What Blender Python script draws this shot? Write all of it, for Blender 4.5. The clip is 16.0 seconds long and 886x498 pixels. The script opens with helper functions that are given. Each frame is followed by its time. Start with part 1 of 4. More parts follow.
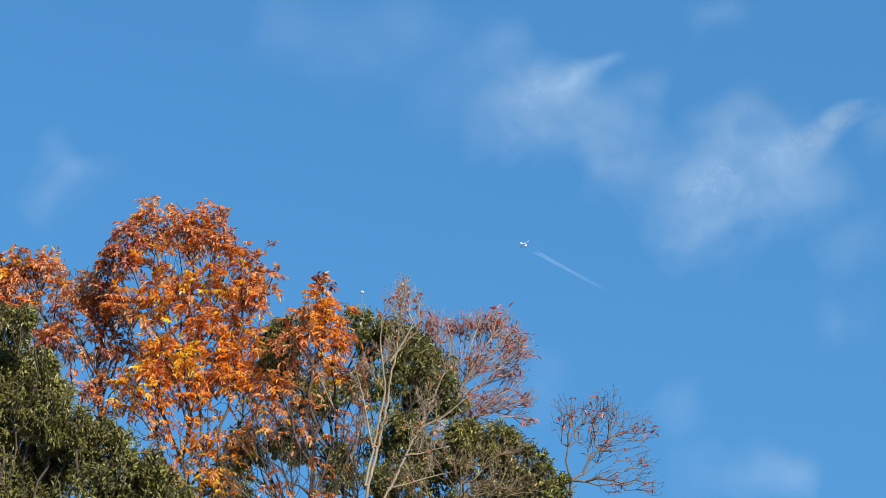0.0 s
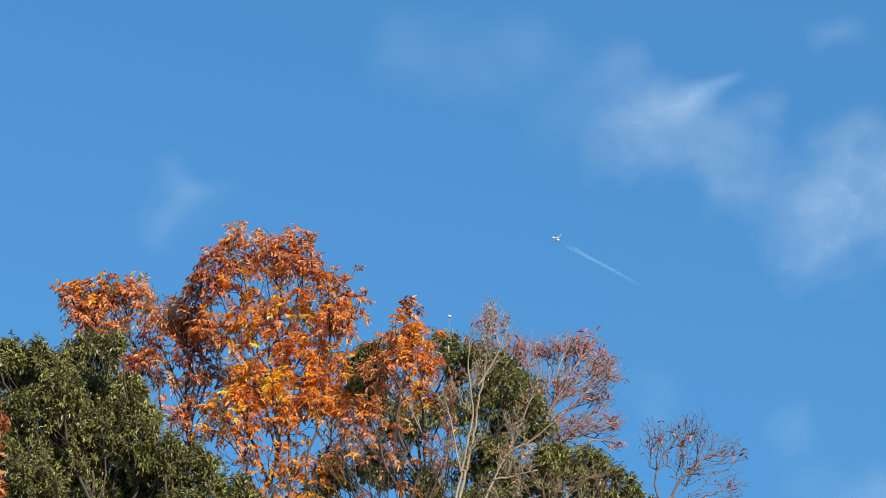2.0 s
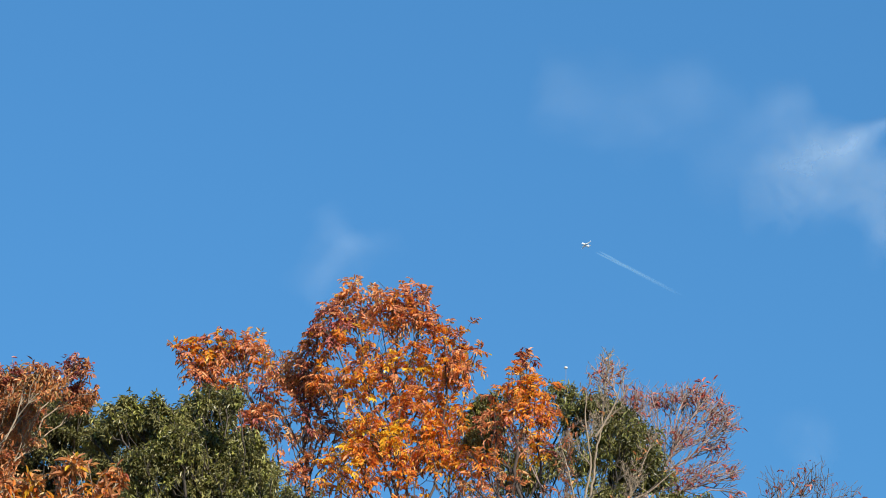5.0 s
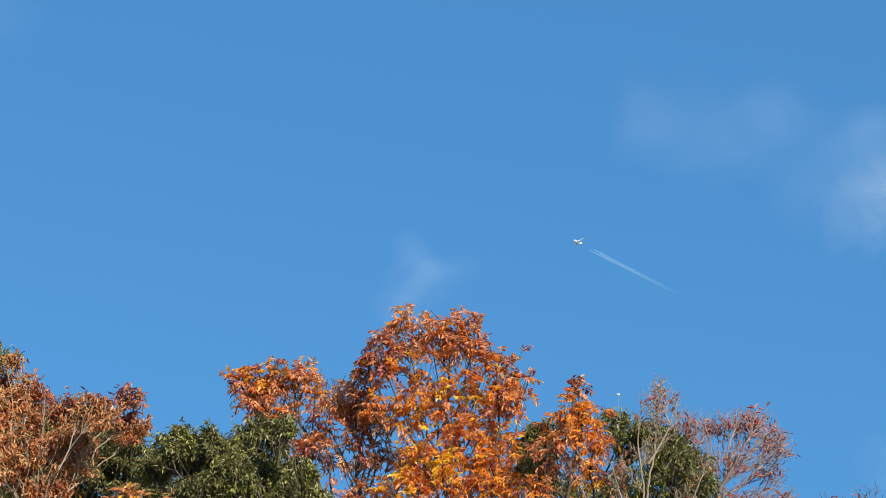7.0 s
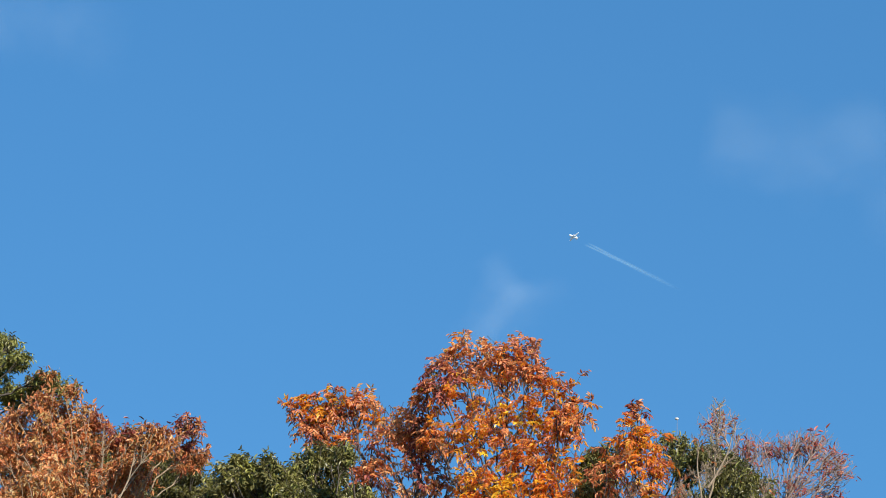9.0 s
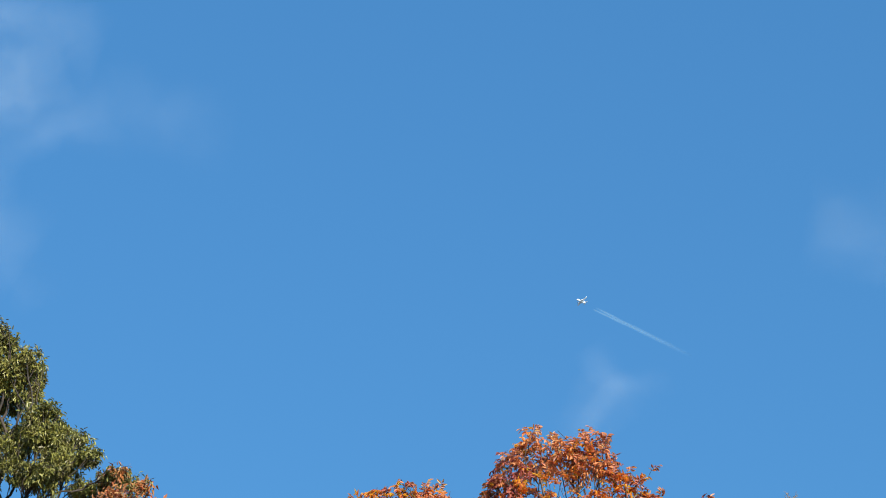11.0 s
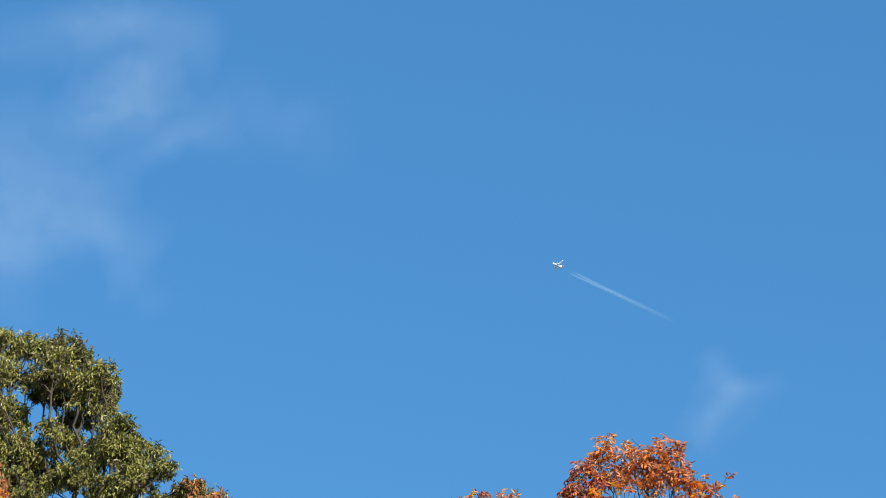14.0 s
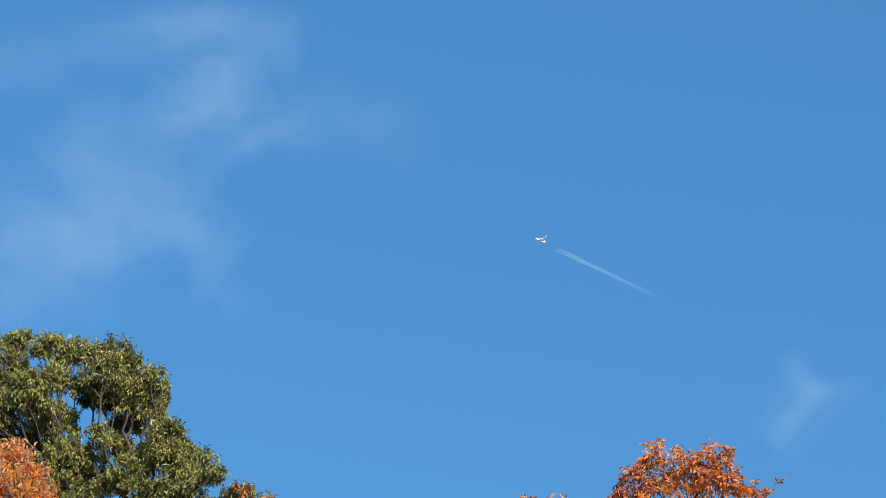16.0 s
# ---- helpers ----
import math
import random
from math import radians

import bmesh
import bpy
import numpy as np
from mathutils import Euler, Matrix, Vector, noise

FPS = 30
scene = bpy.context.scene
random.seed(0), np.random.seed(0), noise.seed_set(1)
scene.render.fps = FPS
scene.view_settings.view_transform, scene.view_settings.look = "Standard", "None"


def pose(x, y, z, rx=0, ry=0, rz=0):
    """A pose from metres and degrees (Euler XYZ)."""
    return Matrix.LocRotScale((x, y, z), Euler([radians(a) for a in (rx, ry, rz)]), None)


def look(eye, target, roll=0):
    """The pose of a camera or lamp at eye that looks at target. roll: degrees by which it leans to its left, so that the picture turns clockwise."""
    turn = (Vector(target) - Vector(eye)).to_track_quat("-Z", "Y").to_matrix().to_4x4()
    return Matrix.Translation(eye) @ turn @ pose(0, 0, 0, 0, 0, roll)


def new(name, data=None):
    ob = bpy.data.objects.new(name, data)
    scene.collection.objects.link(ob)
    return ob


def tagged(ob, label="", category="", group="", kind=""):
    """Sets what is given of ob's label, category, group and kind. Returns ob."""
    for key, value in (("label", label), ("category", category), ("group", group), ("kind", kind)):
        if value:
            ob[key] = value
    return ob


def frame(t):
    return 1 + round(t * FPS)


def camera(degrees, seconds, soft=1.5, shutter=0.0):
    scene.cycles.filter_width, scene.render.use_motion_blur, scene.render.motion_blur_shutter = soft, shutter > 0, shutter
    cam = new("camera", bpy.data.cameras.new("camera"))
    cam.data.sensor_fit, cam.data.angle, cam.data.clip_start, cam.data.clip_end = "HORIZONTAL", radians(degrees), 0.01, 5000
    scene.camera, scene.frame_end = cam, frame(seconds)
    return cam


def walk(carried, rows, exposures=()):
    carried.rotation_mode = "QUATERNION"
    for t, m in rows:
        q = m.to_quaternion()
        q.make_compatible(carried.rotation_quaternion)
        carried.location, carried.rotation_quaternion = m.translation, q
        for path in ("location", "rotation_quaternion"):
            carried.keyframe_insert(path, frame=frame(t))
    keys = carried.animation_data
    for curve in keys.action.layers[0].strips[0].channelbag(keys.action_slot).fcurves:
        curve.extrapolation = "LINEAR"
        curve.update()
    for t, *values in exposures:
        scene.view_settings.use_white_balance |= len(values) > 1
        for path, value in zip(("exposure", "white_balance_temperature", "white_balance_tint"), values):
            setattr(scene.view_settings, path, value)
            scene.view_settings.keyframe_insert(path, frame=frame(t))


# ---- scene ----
# A hillside wood in autumn, a blue sky with thin cloud, a jet high above, watched from one spot.
EYE = 1.6
cam = camera(17.0, 16.0, soft=1.0)
# seconds, turn to the left, tilt up, roll
PATH = [
    (0.0, -0.000, 24.000, 0.000),
    (0.5, 0.442, 24.039, -0.001),
    (1.0, 0.814, 24.130, 0.152),
    (1.5, 1.205, 24.369, 0.361),
    (2.0, 1.846, 24.454, 0.435),
    (2.5, 2.440, 24.585, 0.396),
    (3.0, 2.954, 24.741, 0.544),
    (3.5, 3.371, 24.944, 0.416),
    (4.0, 3.700, 25.158, 0.514),
    (4.2, 3.829, 25.211, 0.504),
    (6.3, 5.017, 25.826, 0.654),
    (6.5, 5.126, 25.871, 0.562),
    (7.0, 5.411, 25.973, 0.711),
    (7.5, 5.688, 26.036, 0.821),
    (8.0, 6.056, 26.114, 0.718),
    (8.5, 6.375, 26.234, 0.532),
    (8.7, 6.459, 26.301, 0.512),
    (10.8, 8.098, 28.144, 1.131),
    (11.0, 8.183, 28.282, 1.066),
    (11.5, 8.731, 28.543, 1.108),
    (12.0, 9.101, 28.699, 1.113),
    (12.5, 9.205, 28.631, 1.074),
    (13.0, 9.382, 28.544, 1.072),
    (13.5, 9.621, 28.523, 1.207),
    (14.0, 9.768, 28.442, 1.234),
    (14.5, 9.948, 28.449, 1.387),
    (15.0, 10.165, 28.493, 1.451),
    (15.5, 10.468, 28.511, 1.496),
    (16.0, 10.843, 28.511, 1.753),
]
walk(cam, [(t, pose(0, 0, EYE, 90 + tilt, 0, turn) @ pose(0, 0, 0, 0, 0, roll)) for t, turn, tilt, roll in PATH],
     exposures=[(0.0, 0.56), (16.0, 0.56)])

# ---- light ----
SUN_HEIGHT, SUN_SIDE = 29.0, 144.0   # degrees above the horizon; degrees to the right of straight ahead
world = bpy.data.worlds.new("sky")
scene.world = world
world.use_nodes = True
wn, wl = world.node_tree.nodes, world.node_tree.links
sky = wn.new("ShaderNodeTexSky")
sky.sky_type = "NISHITA"
sky.sun_disc = False
sky.sun_elevation = radians(SUN_HEIGHT)
sky.sun_rotation = radians(SUN_SIDE)
sky.altitude = 200
sky.air_density, sky.dust_density, sky.ozone_density = 1.6, 0.1, 2.0
# the deep, clean blue of a dry autumn afternoon
clean = wn.new("ShaderNodeMix")
clean.data_type, clean.blend_type = "RGBA", "MULTIPLY"
clean.inputs[0].default_value = 1.0
clean.inputs[7].default_value = (0.385, 0.807, 1.217, 1)
wl.new(sky.outputs[0], clean.inputs[6])
even = wn.new("ShaderNodeMix")
even.data_type = "RGBA"
even.inputs[0].default_value = 0.4
even.inputs[7].default_value = (0.66, 2.62, 5.70, 1)
wl.new(clean.outputs[2], even.inputs[6])
wl.new(even.outputs[2], wn["Background"].inputs[0])
wn["Background"].inputs[1].default_value = 0.0804
sun = new("sun", bpy.data.lights.new("sun", "SUN"))
sun.data.energy, sun.data.angle, sun.data.color = 5.0, radians(0.5), (1.0, 0.92, 0.78)
se, sa = radians(SUN_HEIGHT), radians(SUN_SIDE)
sun.matrix_world = look((80, -80, 120), (80 - math.sin(sa) * math.cos(se), -80 - math.cos(sa) * math.cos(se), 120 - math.sin(se)))

# ---- materials ----


def blank(name):
    m = bpy.data.materials.new(name)
    m.use_nodes = True
    n = m.node_tree.nodes
    n.clear()
    return m, n, m.node_tree.links, n.new("ShaderNodeOutputMaterial")


def ramp(n, stops):
    r = n.new("ShaderNodeValToRGB")
    els = r.color_ramp.elements
    while len(els) < len(stops):
        els.new(0.5)
    for e, (p, c) in zip(els, stops):
        e.position, e.color = p, (*c, 1)
    return r


def leaf_material(name, stops, patch, rough, through_light, spread=0.55):
    """Leaves: each its own tone, drifting in patches over the crown; light shines through the blades."""
    m, n, l, out = blank(name)
    geo, tex = n.new("ShaderNodeNewGeometry"), n.new("ShaderNodeTexCoord")
    big = n.new("ShaderNodeTexNoise")
    big.inputs["Scale"].default_value, big.inputs["Detail"].default_value = patch, 2.0
    l.new(tex.outputs["Object"], big.inputs["Vector"])
    wide = n.new("ShaderNodeMapRange")
    wide.inputs[1].default_value, wide.inputs[2].default_value = 0.3, 0.7
    l.new(big.outputs[0], wide.inputs[0])
    mix = n.new("ShaderNodeMix")
    mix.inputs[0].default_value = spread
    l.new(wide.outputs[0], mix.inputs[2])
    l.new(geo.outputs["Random Per Island"], mix.inputs[3])
    r = ramp(n, stops)
    l.new(mix.outputs[0], r.inputs[0])
    fine = n.new("ShaderNodeTexNoise")
    fine.inputs["Scale"].default_value, fine.inputs["Detail"].default_value = 45.0, 3.0
    l.new(tex.outputs["Object"], fine.inputs["Vector"])
    tone = n.new("ShaderNodeHueSaturation")
    val = n.new("ShaderNodeMapRange")
    val.inputs[3].default_value, val.inputs[4].default_value = 0.7, 1.3
    l.new(fine.outputs[0], val.inputs[0])
    l.new(val.outputs[0], tone.inputs["Value"])
    l.new(r.outputs[0], tone.inputs["Color"])
    bs = n.new("ShaderNodeBsdfPrincipled")
    bs.inputs["Roughness"].default_value = rough
    bs.inputs["Specular IOR Level"].default_value = 0.5
    l.new(tone.outputs[0], bs.inputs["Base Color"])
    tr = n.new("ShaderNodeBsdfTranslucent")
    l.new(tone.outputs[0], tr.inputs[0])
    both = n.new("ShaderNodeMixShader")
    both.inputs[0].default_value = through_light
    l.new(bs.outputs[0], both.inputs[1])
    l.new(tr.outputs[0], both.inputs[2])
    l.new(both.outputs[0], out.inputs[0])
    return m


def bark_material(name, dark, light):
    m, n, l, out = blank(name)
    tex = n.new("ShaderNodeTexCoord")
    mp = n.new("ShaderNodeMapping")
    mp.inputs["Scale"].default_value = (1, 1, 0.25)
    l.new(tex.outputs["Object"], mp.inputs[0])
    a, b = n.new("ShaderNodeTexNoise"), n.new("ShaderNodeTexNoise")
    a.inputs["Scale"].default_value, b.inputs["Scale"].default_value = 3.0, 40.0
    l.new(mp.outputs[0], a.inputs["Vector"])
    l.new(mp.outputs[0], b.inputs["Vector"])
    mix = n.new("ShaderNodeMix")
    mix.inputs[0].default_value = 0.5
    l.new(a.outputs[0], mix.inputs[2])
    l.new(b.outputs[0], mix.inputs[3])
    r = ramp(n, [(0.35, dark), (0.65, light)])
    l.new(mix.outputs[0], r.inputs[0])
    bump = n.new("ShaderNodeBump")
    bump.inputs["Strength"].default_value, bump.inputs["Distance"].default_value = 0.5, 0.01
    l.new(b.outputs[0], bump.inputs["Height"])
    bs = n.new("ShaderNodeBsdfPrincipled")
    bs.inputs["Roughness"].default_value = 0.85
    l.new(r.outputs[0], bs.inputs["Base Color"])
    l.new(bump.outputs[0], bs.inputs["Normal"])
    l.new(bs.outputs[0], out.inputs[0])
    return m


def veil_material(name, thick, scale, lo=0.25, hi=0.8, fray=0.34, scale_fray=0.019, tint=(0.72, 0.86, 1.0)):
    """Thin ice cloud: white, lit by the sun, feathered at its edges and torn into streaks."""
    m, n, l, out = blank(name)
    tex = n.new("ShaderNodeTexCoord")
    sep = n.new("ShaderNodeSeparateXYZ")
    l.new(tex.outputs["UV"], sep.inputs[0])

    def calc(op, a, b):
        k = n.new("ShaderNodeMath")
        k.operation = op
        for i, v in enumerate((a, b)):
            if isinstance(v, (int, float)):
                k.inputs[i].default_value = v
            else:
                l.new(v, k.inputs[i])
        return k.outputs[0]

    def hump(c, power):
        return calc("POWER", calc("MULTIPLY", calc("MULTIPLY", c, calc("SUBTRACT", 1.0, c)), 4.0), power)

    def clamp(c):
        return calc("MINIMUM", calc("MAXIMUM", c, 0.0), 1.0)

    # the edges are frayed: the band's own run and breadth are pushed about by turbulence
    warp = n.new("ShaderNodeTexNoise")
    warp.inputs["Scale"].default_value, warp.inputs["Detail"].default_value, warp.inputs["Roughness"].default_value = scale_fray, 6.0, 0.6
    own = n.new("ShaderNodeObjectInfo")
    place = n.new("ShaderNodeVectorMath")
    place.operation = "MULTIPLY_ADD"
    place.inputs[1].default_value = (900, 700, 500)
    l.new(own.outputs["Random"], place.inputs[0])
    l.new(tex.outputs["Object"], place.inputs[2])
    l.new(place.outputs[0], warp.inputs["Vector"])
    apart = n.new("ShaderNodeSeparateColor")
    l.new(warp.outputs["Color"], apart.inputs[0])
    shift = [calc("MULTIPLY", calc("SUBTRACT", apart.outputs[i], 0.5), fray * k) for i, k in ((0, 0.9), (1, 1.9))]
    run, breadth = (clamp(calc("ADD", sep.outputs[i], shift[i])) for i in (0, 1))
    push = n.new("ShaderNodeVectorMath")
    push.operation = "MULTIPLY_ADD"
    push.inputs[1].default_value = (90, 90, 90)
    l.new(warp.outputs["Color"], push.inputs[0])
    l.new(place.outputs[0], push.inputs[2])
    no = n.new("ShaderNodeTexNoise")
    no.inputs["Scale"].default_value, no.inputs["Detail"].default_value, no.inputs["Roughness"].default_value = scale, 5.0, 0.58
    l.new(push.outputs[0], no.inputs["Vector"])
    torn = n.new("ShaderNodeMapRange")
    torn.interpolation_type = "SMOOTHSTEP"
    torn.inputs[1].default_value, torn.inputs[2].default_value = lo, hi
    l.new(no.outputs[0], torn.inputs[0])
    core = calc("MULTIPLY", hump(run, 0.8), hump(breadth, 1.1))
    rim = calc("MULTIPLY", hump(clamp(sep.outputs[0]), 0.35), hump(clamp(sep.outputs[1]), 0.6))
    body = calc("MULTIPLY", core, rim)
    alpha = calc("MULTIPLY", calc("MULTIPLY", body, torn.outputs[0]), thick)
    di, tl = n.new("ShaderNodeBsdfDiffuse"), n.new("ShaderNodeBsdfTranslucent")
    di.inputs[0].default_value = tl.inputs[0].default_value = (*tint, 1)
    ice = n.new("ShaderNodeMixShader")
    ice.inputs[0].default_value = 0.4
    l.new(di.outputs[0], ice.inputs[1])
    l.new(tl.outputs[0], ice.inputs[2])
    clear = n.new("ShaderNodeBsdfTransparent")
    mix = n.new("ShaderNodeMixShader")
    l.new(alpha, mix.inputs[0])
    l.new(clear.outputs[0], mix.inputs[1])
    l.new(ice.outputs[0], mix.inputs[2])
    l.new(mix.outputs[0], out.inputs[0])
    return m


def paint_material(name, colour, rough, metal=0.0):
    m, n, l, out = blank(name)
    tex, no = n.new("ShaderNodeTexCoord"), n.new("ShaderNodeTexNoise")
    no.inputs["Scale"].default_value = 1.5
    l.new(tex.outputs["Object"], no.inputs["Vector"])
    r = ramp(n, [(0.3, [c * 0.9 for c in colour]), (0.7, colour)])
    l.new(no.outputs[0], r.inputs[0])
    bs = n.new("ShaderNodeBsdfPrincipled")
    bs.inputs["Roughness"].default_value, bs.inputs["Metallic"].default_value = rough, metal
    l.new(r.outputs[0], bs.inputs["Base Color"])
    l.new(bs.outputs[0], out.inputs[0])
    return m


def soil_material():
    m, n, l, out = blank("leaf_litter")
    tex = n.new("ShaderNodeTexCoord")
    a, b = n.new("ShaderNodeTexNoise"), n.new("ShaderNodeTexNoise")
    a.inputs["Scale"].default_value, b.inputs["Scale"].default_value = 0.15, 9.0
    for k in (a, b):
        k.inputs["Detail"].default_value = 6.0
        l.new(tex.outputs["Object"], k.inputs["Vector"])
    mix = n.new("ShaderNodeMix")
    mix.inputs[0].default_value = 0.5
    l.new(a.outputs[0], mix.inputs[2])
    l.new(b.outputs[0], mix.inputs[3])
    r = ramp(n, [(0.3, (0.05, 0.06, 0.02)), (0.5, (0.11, 0.08, 0.04)), (0.7, (0.22, 0.12, 0.05))])
    l.new(mix.outputs[0], r.inputs[0])
    # unseen ground far out is paled to bounce light onto the jet's underside
    far = n.new("ShaderNodeVectorMath")
    far.operation = "LENGTH"
    l.new(tex.outputs["Object"], far.inputs[0])
    out_there = n.new("ShaderNodeMapRange")
    out_there.inputs[1].default_value, out_there.inputs[2].default_value = 120.0, 300.0
    l.new(far.outputs["Value"], out_there.inputs[0])
    pale_bounce = n.new("ShaderNodeMix")
    pale_bounce.data_type = "RGBA"
    pale_bounce.inputs[7].default_value = (0.24, 0.235, 0.20, 1)
    l.new(out_there.outputs[0], pale_bounce.inputs[0])
    l.new(r.outputs[0], pale_bounce.inputs[6])
    bump = n.new("ShaderNodeBump")
    bump.inputs["Distance"].default_value = 0.05
    l.new(b.outputs[0], bump.inputs["Height"])
    bs = n.new("ShaderNodeBsdfPrincipled")
    bs.inputs["Roughness"].default_value = 0.95
    l.new(pale_bounce.outputs[2], bs.inputs["Base Color"])
    l.new(bump.outputs[0], bs.inputs["Normal"])
    l.new(bs.outputs[0], out.inputs[0])
    return m


ORANGE = leaf_material("orange_leaf", [(0.08, (0.34, 0.08, 0.045)), (0.31, (0.70, 0.195, 0.05)), (0.52, (0.90, 0.34, 0.055)), (0.80, (0.90, 0.55, 0.045))], 0.9, 0.4, 0.5)
RUST = leaf_material("rust_leaf", [(0.12, (0.20, 0.065, 0.05)), (0.34, (0.63, 0.215, 0.10)), (0.64, (0.80, 0.36, 0.14)), (0.9, (0.72, 0.50, 0.23))], 1.1, 0.45, 0.4)
YELLOW = leaf_material("yellow_leaf", [(0.15, (0.80, 0.36, 0.04)), (0.5, (0.92, 0.56, 0.04)), (0.85, (0.90, 0.66, 0.06))], 1.4, 0.4, 0.4)
MAROON = leaf_material("maroon_leaf", [(0.15, (0.13, 0.04, 0.045)), (0.5, (0.34, 0.085, 0.07)), (0.85, (0.52, 0.17, 0.11))], 1.2, 0.45, 0.22)
BROWN = leaf_material("brown_leaf", [(0.12, (0.14, 0.055, 0.03)), (0.40, (0.41, 0.15, 0.056)), (0.66, (0.57, 0.255, 0.085)), (0.9, (0.57, 0.41, 0.18))], 1.3, 0.5, 0.2)
RED = leaf_material("red_leaf", [(0.2, (0.32, 0.065, 0.06)), (0.6, (0.58, 0.14, 0.10)), (0.9, (0.62, 0.28, 0.17))], 1.0, 0.45, 0.3)
# end tones of the evergreen ramp hold some shade and highlight in the colour
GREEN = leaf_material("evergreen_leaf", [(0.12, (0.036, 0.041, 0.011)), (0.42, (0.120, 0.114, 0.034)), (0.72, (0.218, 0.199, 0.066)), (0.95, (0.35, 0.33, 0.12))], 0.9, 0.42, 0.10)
# lighter copy, some sunlight put into its colour; also mixed into the darker crowns
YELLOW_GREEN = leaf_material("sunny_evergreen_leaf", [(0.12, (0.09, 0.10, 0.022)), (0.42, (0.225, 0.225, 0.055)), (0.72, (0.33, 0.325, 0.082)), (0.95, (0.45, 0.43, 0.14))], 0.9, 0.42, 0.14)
DARK_BARK = bark_material("dark_bark", (0.04, 0.032, 0.028), (0.11, 0.08, 0.07))
PALE_BARK = bark_material("pale_bark", (0.17, 0.13, 0.09), (0.37, 0.29, 0.205))
RED_BARK = bark_material("reddish_bark", (0.13, 0.09, 0.078), (0.37, 0.26, 0.215))
TWIG_BARK = bark_material("brown_twig_bark", (0.09, 0.06, 0.04), (0.26, 0.18, 0.115))
GREY_BARK = bark_material("grey_bark", (0.08, 0.065, 0.06), (0.20, 0.15, 0.13))
# near-black: the shade inside the evergreen crowns is put into this bark's colour
SHADE_BARK = bark_material("shade_coloured_bark", (0.03, 0.026, 0.022), (0.09, 0.07, 0.055))
WHITE = paint_material("white_aircraft_paint", (0.84, 0.90, 0.95), 0.3)
GREY = paint_material("grey_aircraft_paint", (0.75, 0.76, 0.78), 0.4)
METAL = paint_material("bare_engine_metal", (0.6, 0.6, 0.62), 0.3, 0.8)
GLASS = paint_material("dark_cockpit_glass", (0.02, 0.025, 0.03), 0.1)

# ---- small builders ----


def mesh_of(name, verts, faces, material, smooth=True):
    me = bpy.data.meshes.new(name)
    me.from_pydata(verts, [], faces)
    me.materials.append(material)
    if smooth:
        me.polygons.foreach_set("use_smooth", [True] * len(me.polygons))
    return me


def quads_mesh(name, verts, quads, material, smooth=True):
    """A mesh of four-sided faces straight from arrays."""
    me = bpy.data.meshes.new(name)
    verts, quads = np.asarray(verts, np.float32), np.asarray(quads, np.int32)
    me.vertices.add(len(verts))
    me.vertices.foreach_set("co", verts.ravel())
    me.loops.add(quads.size)
    me.loops.foreach_set("vertex_index", quads.ravel())
    me.polygons.add(len(quads))
    me.polygons.foreach_set("loop_start", np.arange(0, quads.size, 4, dtype=np.int32))
    me.polygons.foreach_set("use_smooth", np.full(len(quads), smooth))
    me.materials.append(material)
    me.update(calc_edges=True)
    return me


def part(name, data, parent, label=""):
    ob = new(name, data)
    ob.parent = parent
    return tagged(ob, label)


def unit(a):
    return a / (np.linalg.norm(a, axis=-1, keepdims=True) + 1e-9)


def hill(x, y):
    """Height of the ground: flat at the watcher's feet, a wooded bank beyond."""
    s = min(1.0, max(0.0, (y - 12.0) / 26.0))
    return 6.5 * s * s * (3 - 2 * s) + 0.25 * math.sin(x * 0.31 + 1.0) * s + 0.2 * math.sin(y * 0.23 + x * 0.11) * s


# ---- trees ----


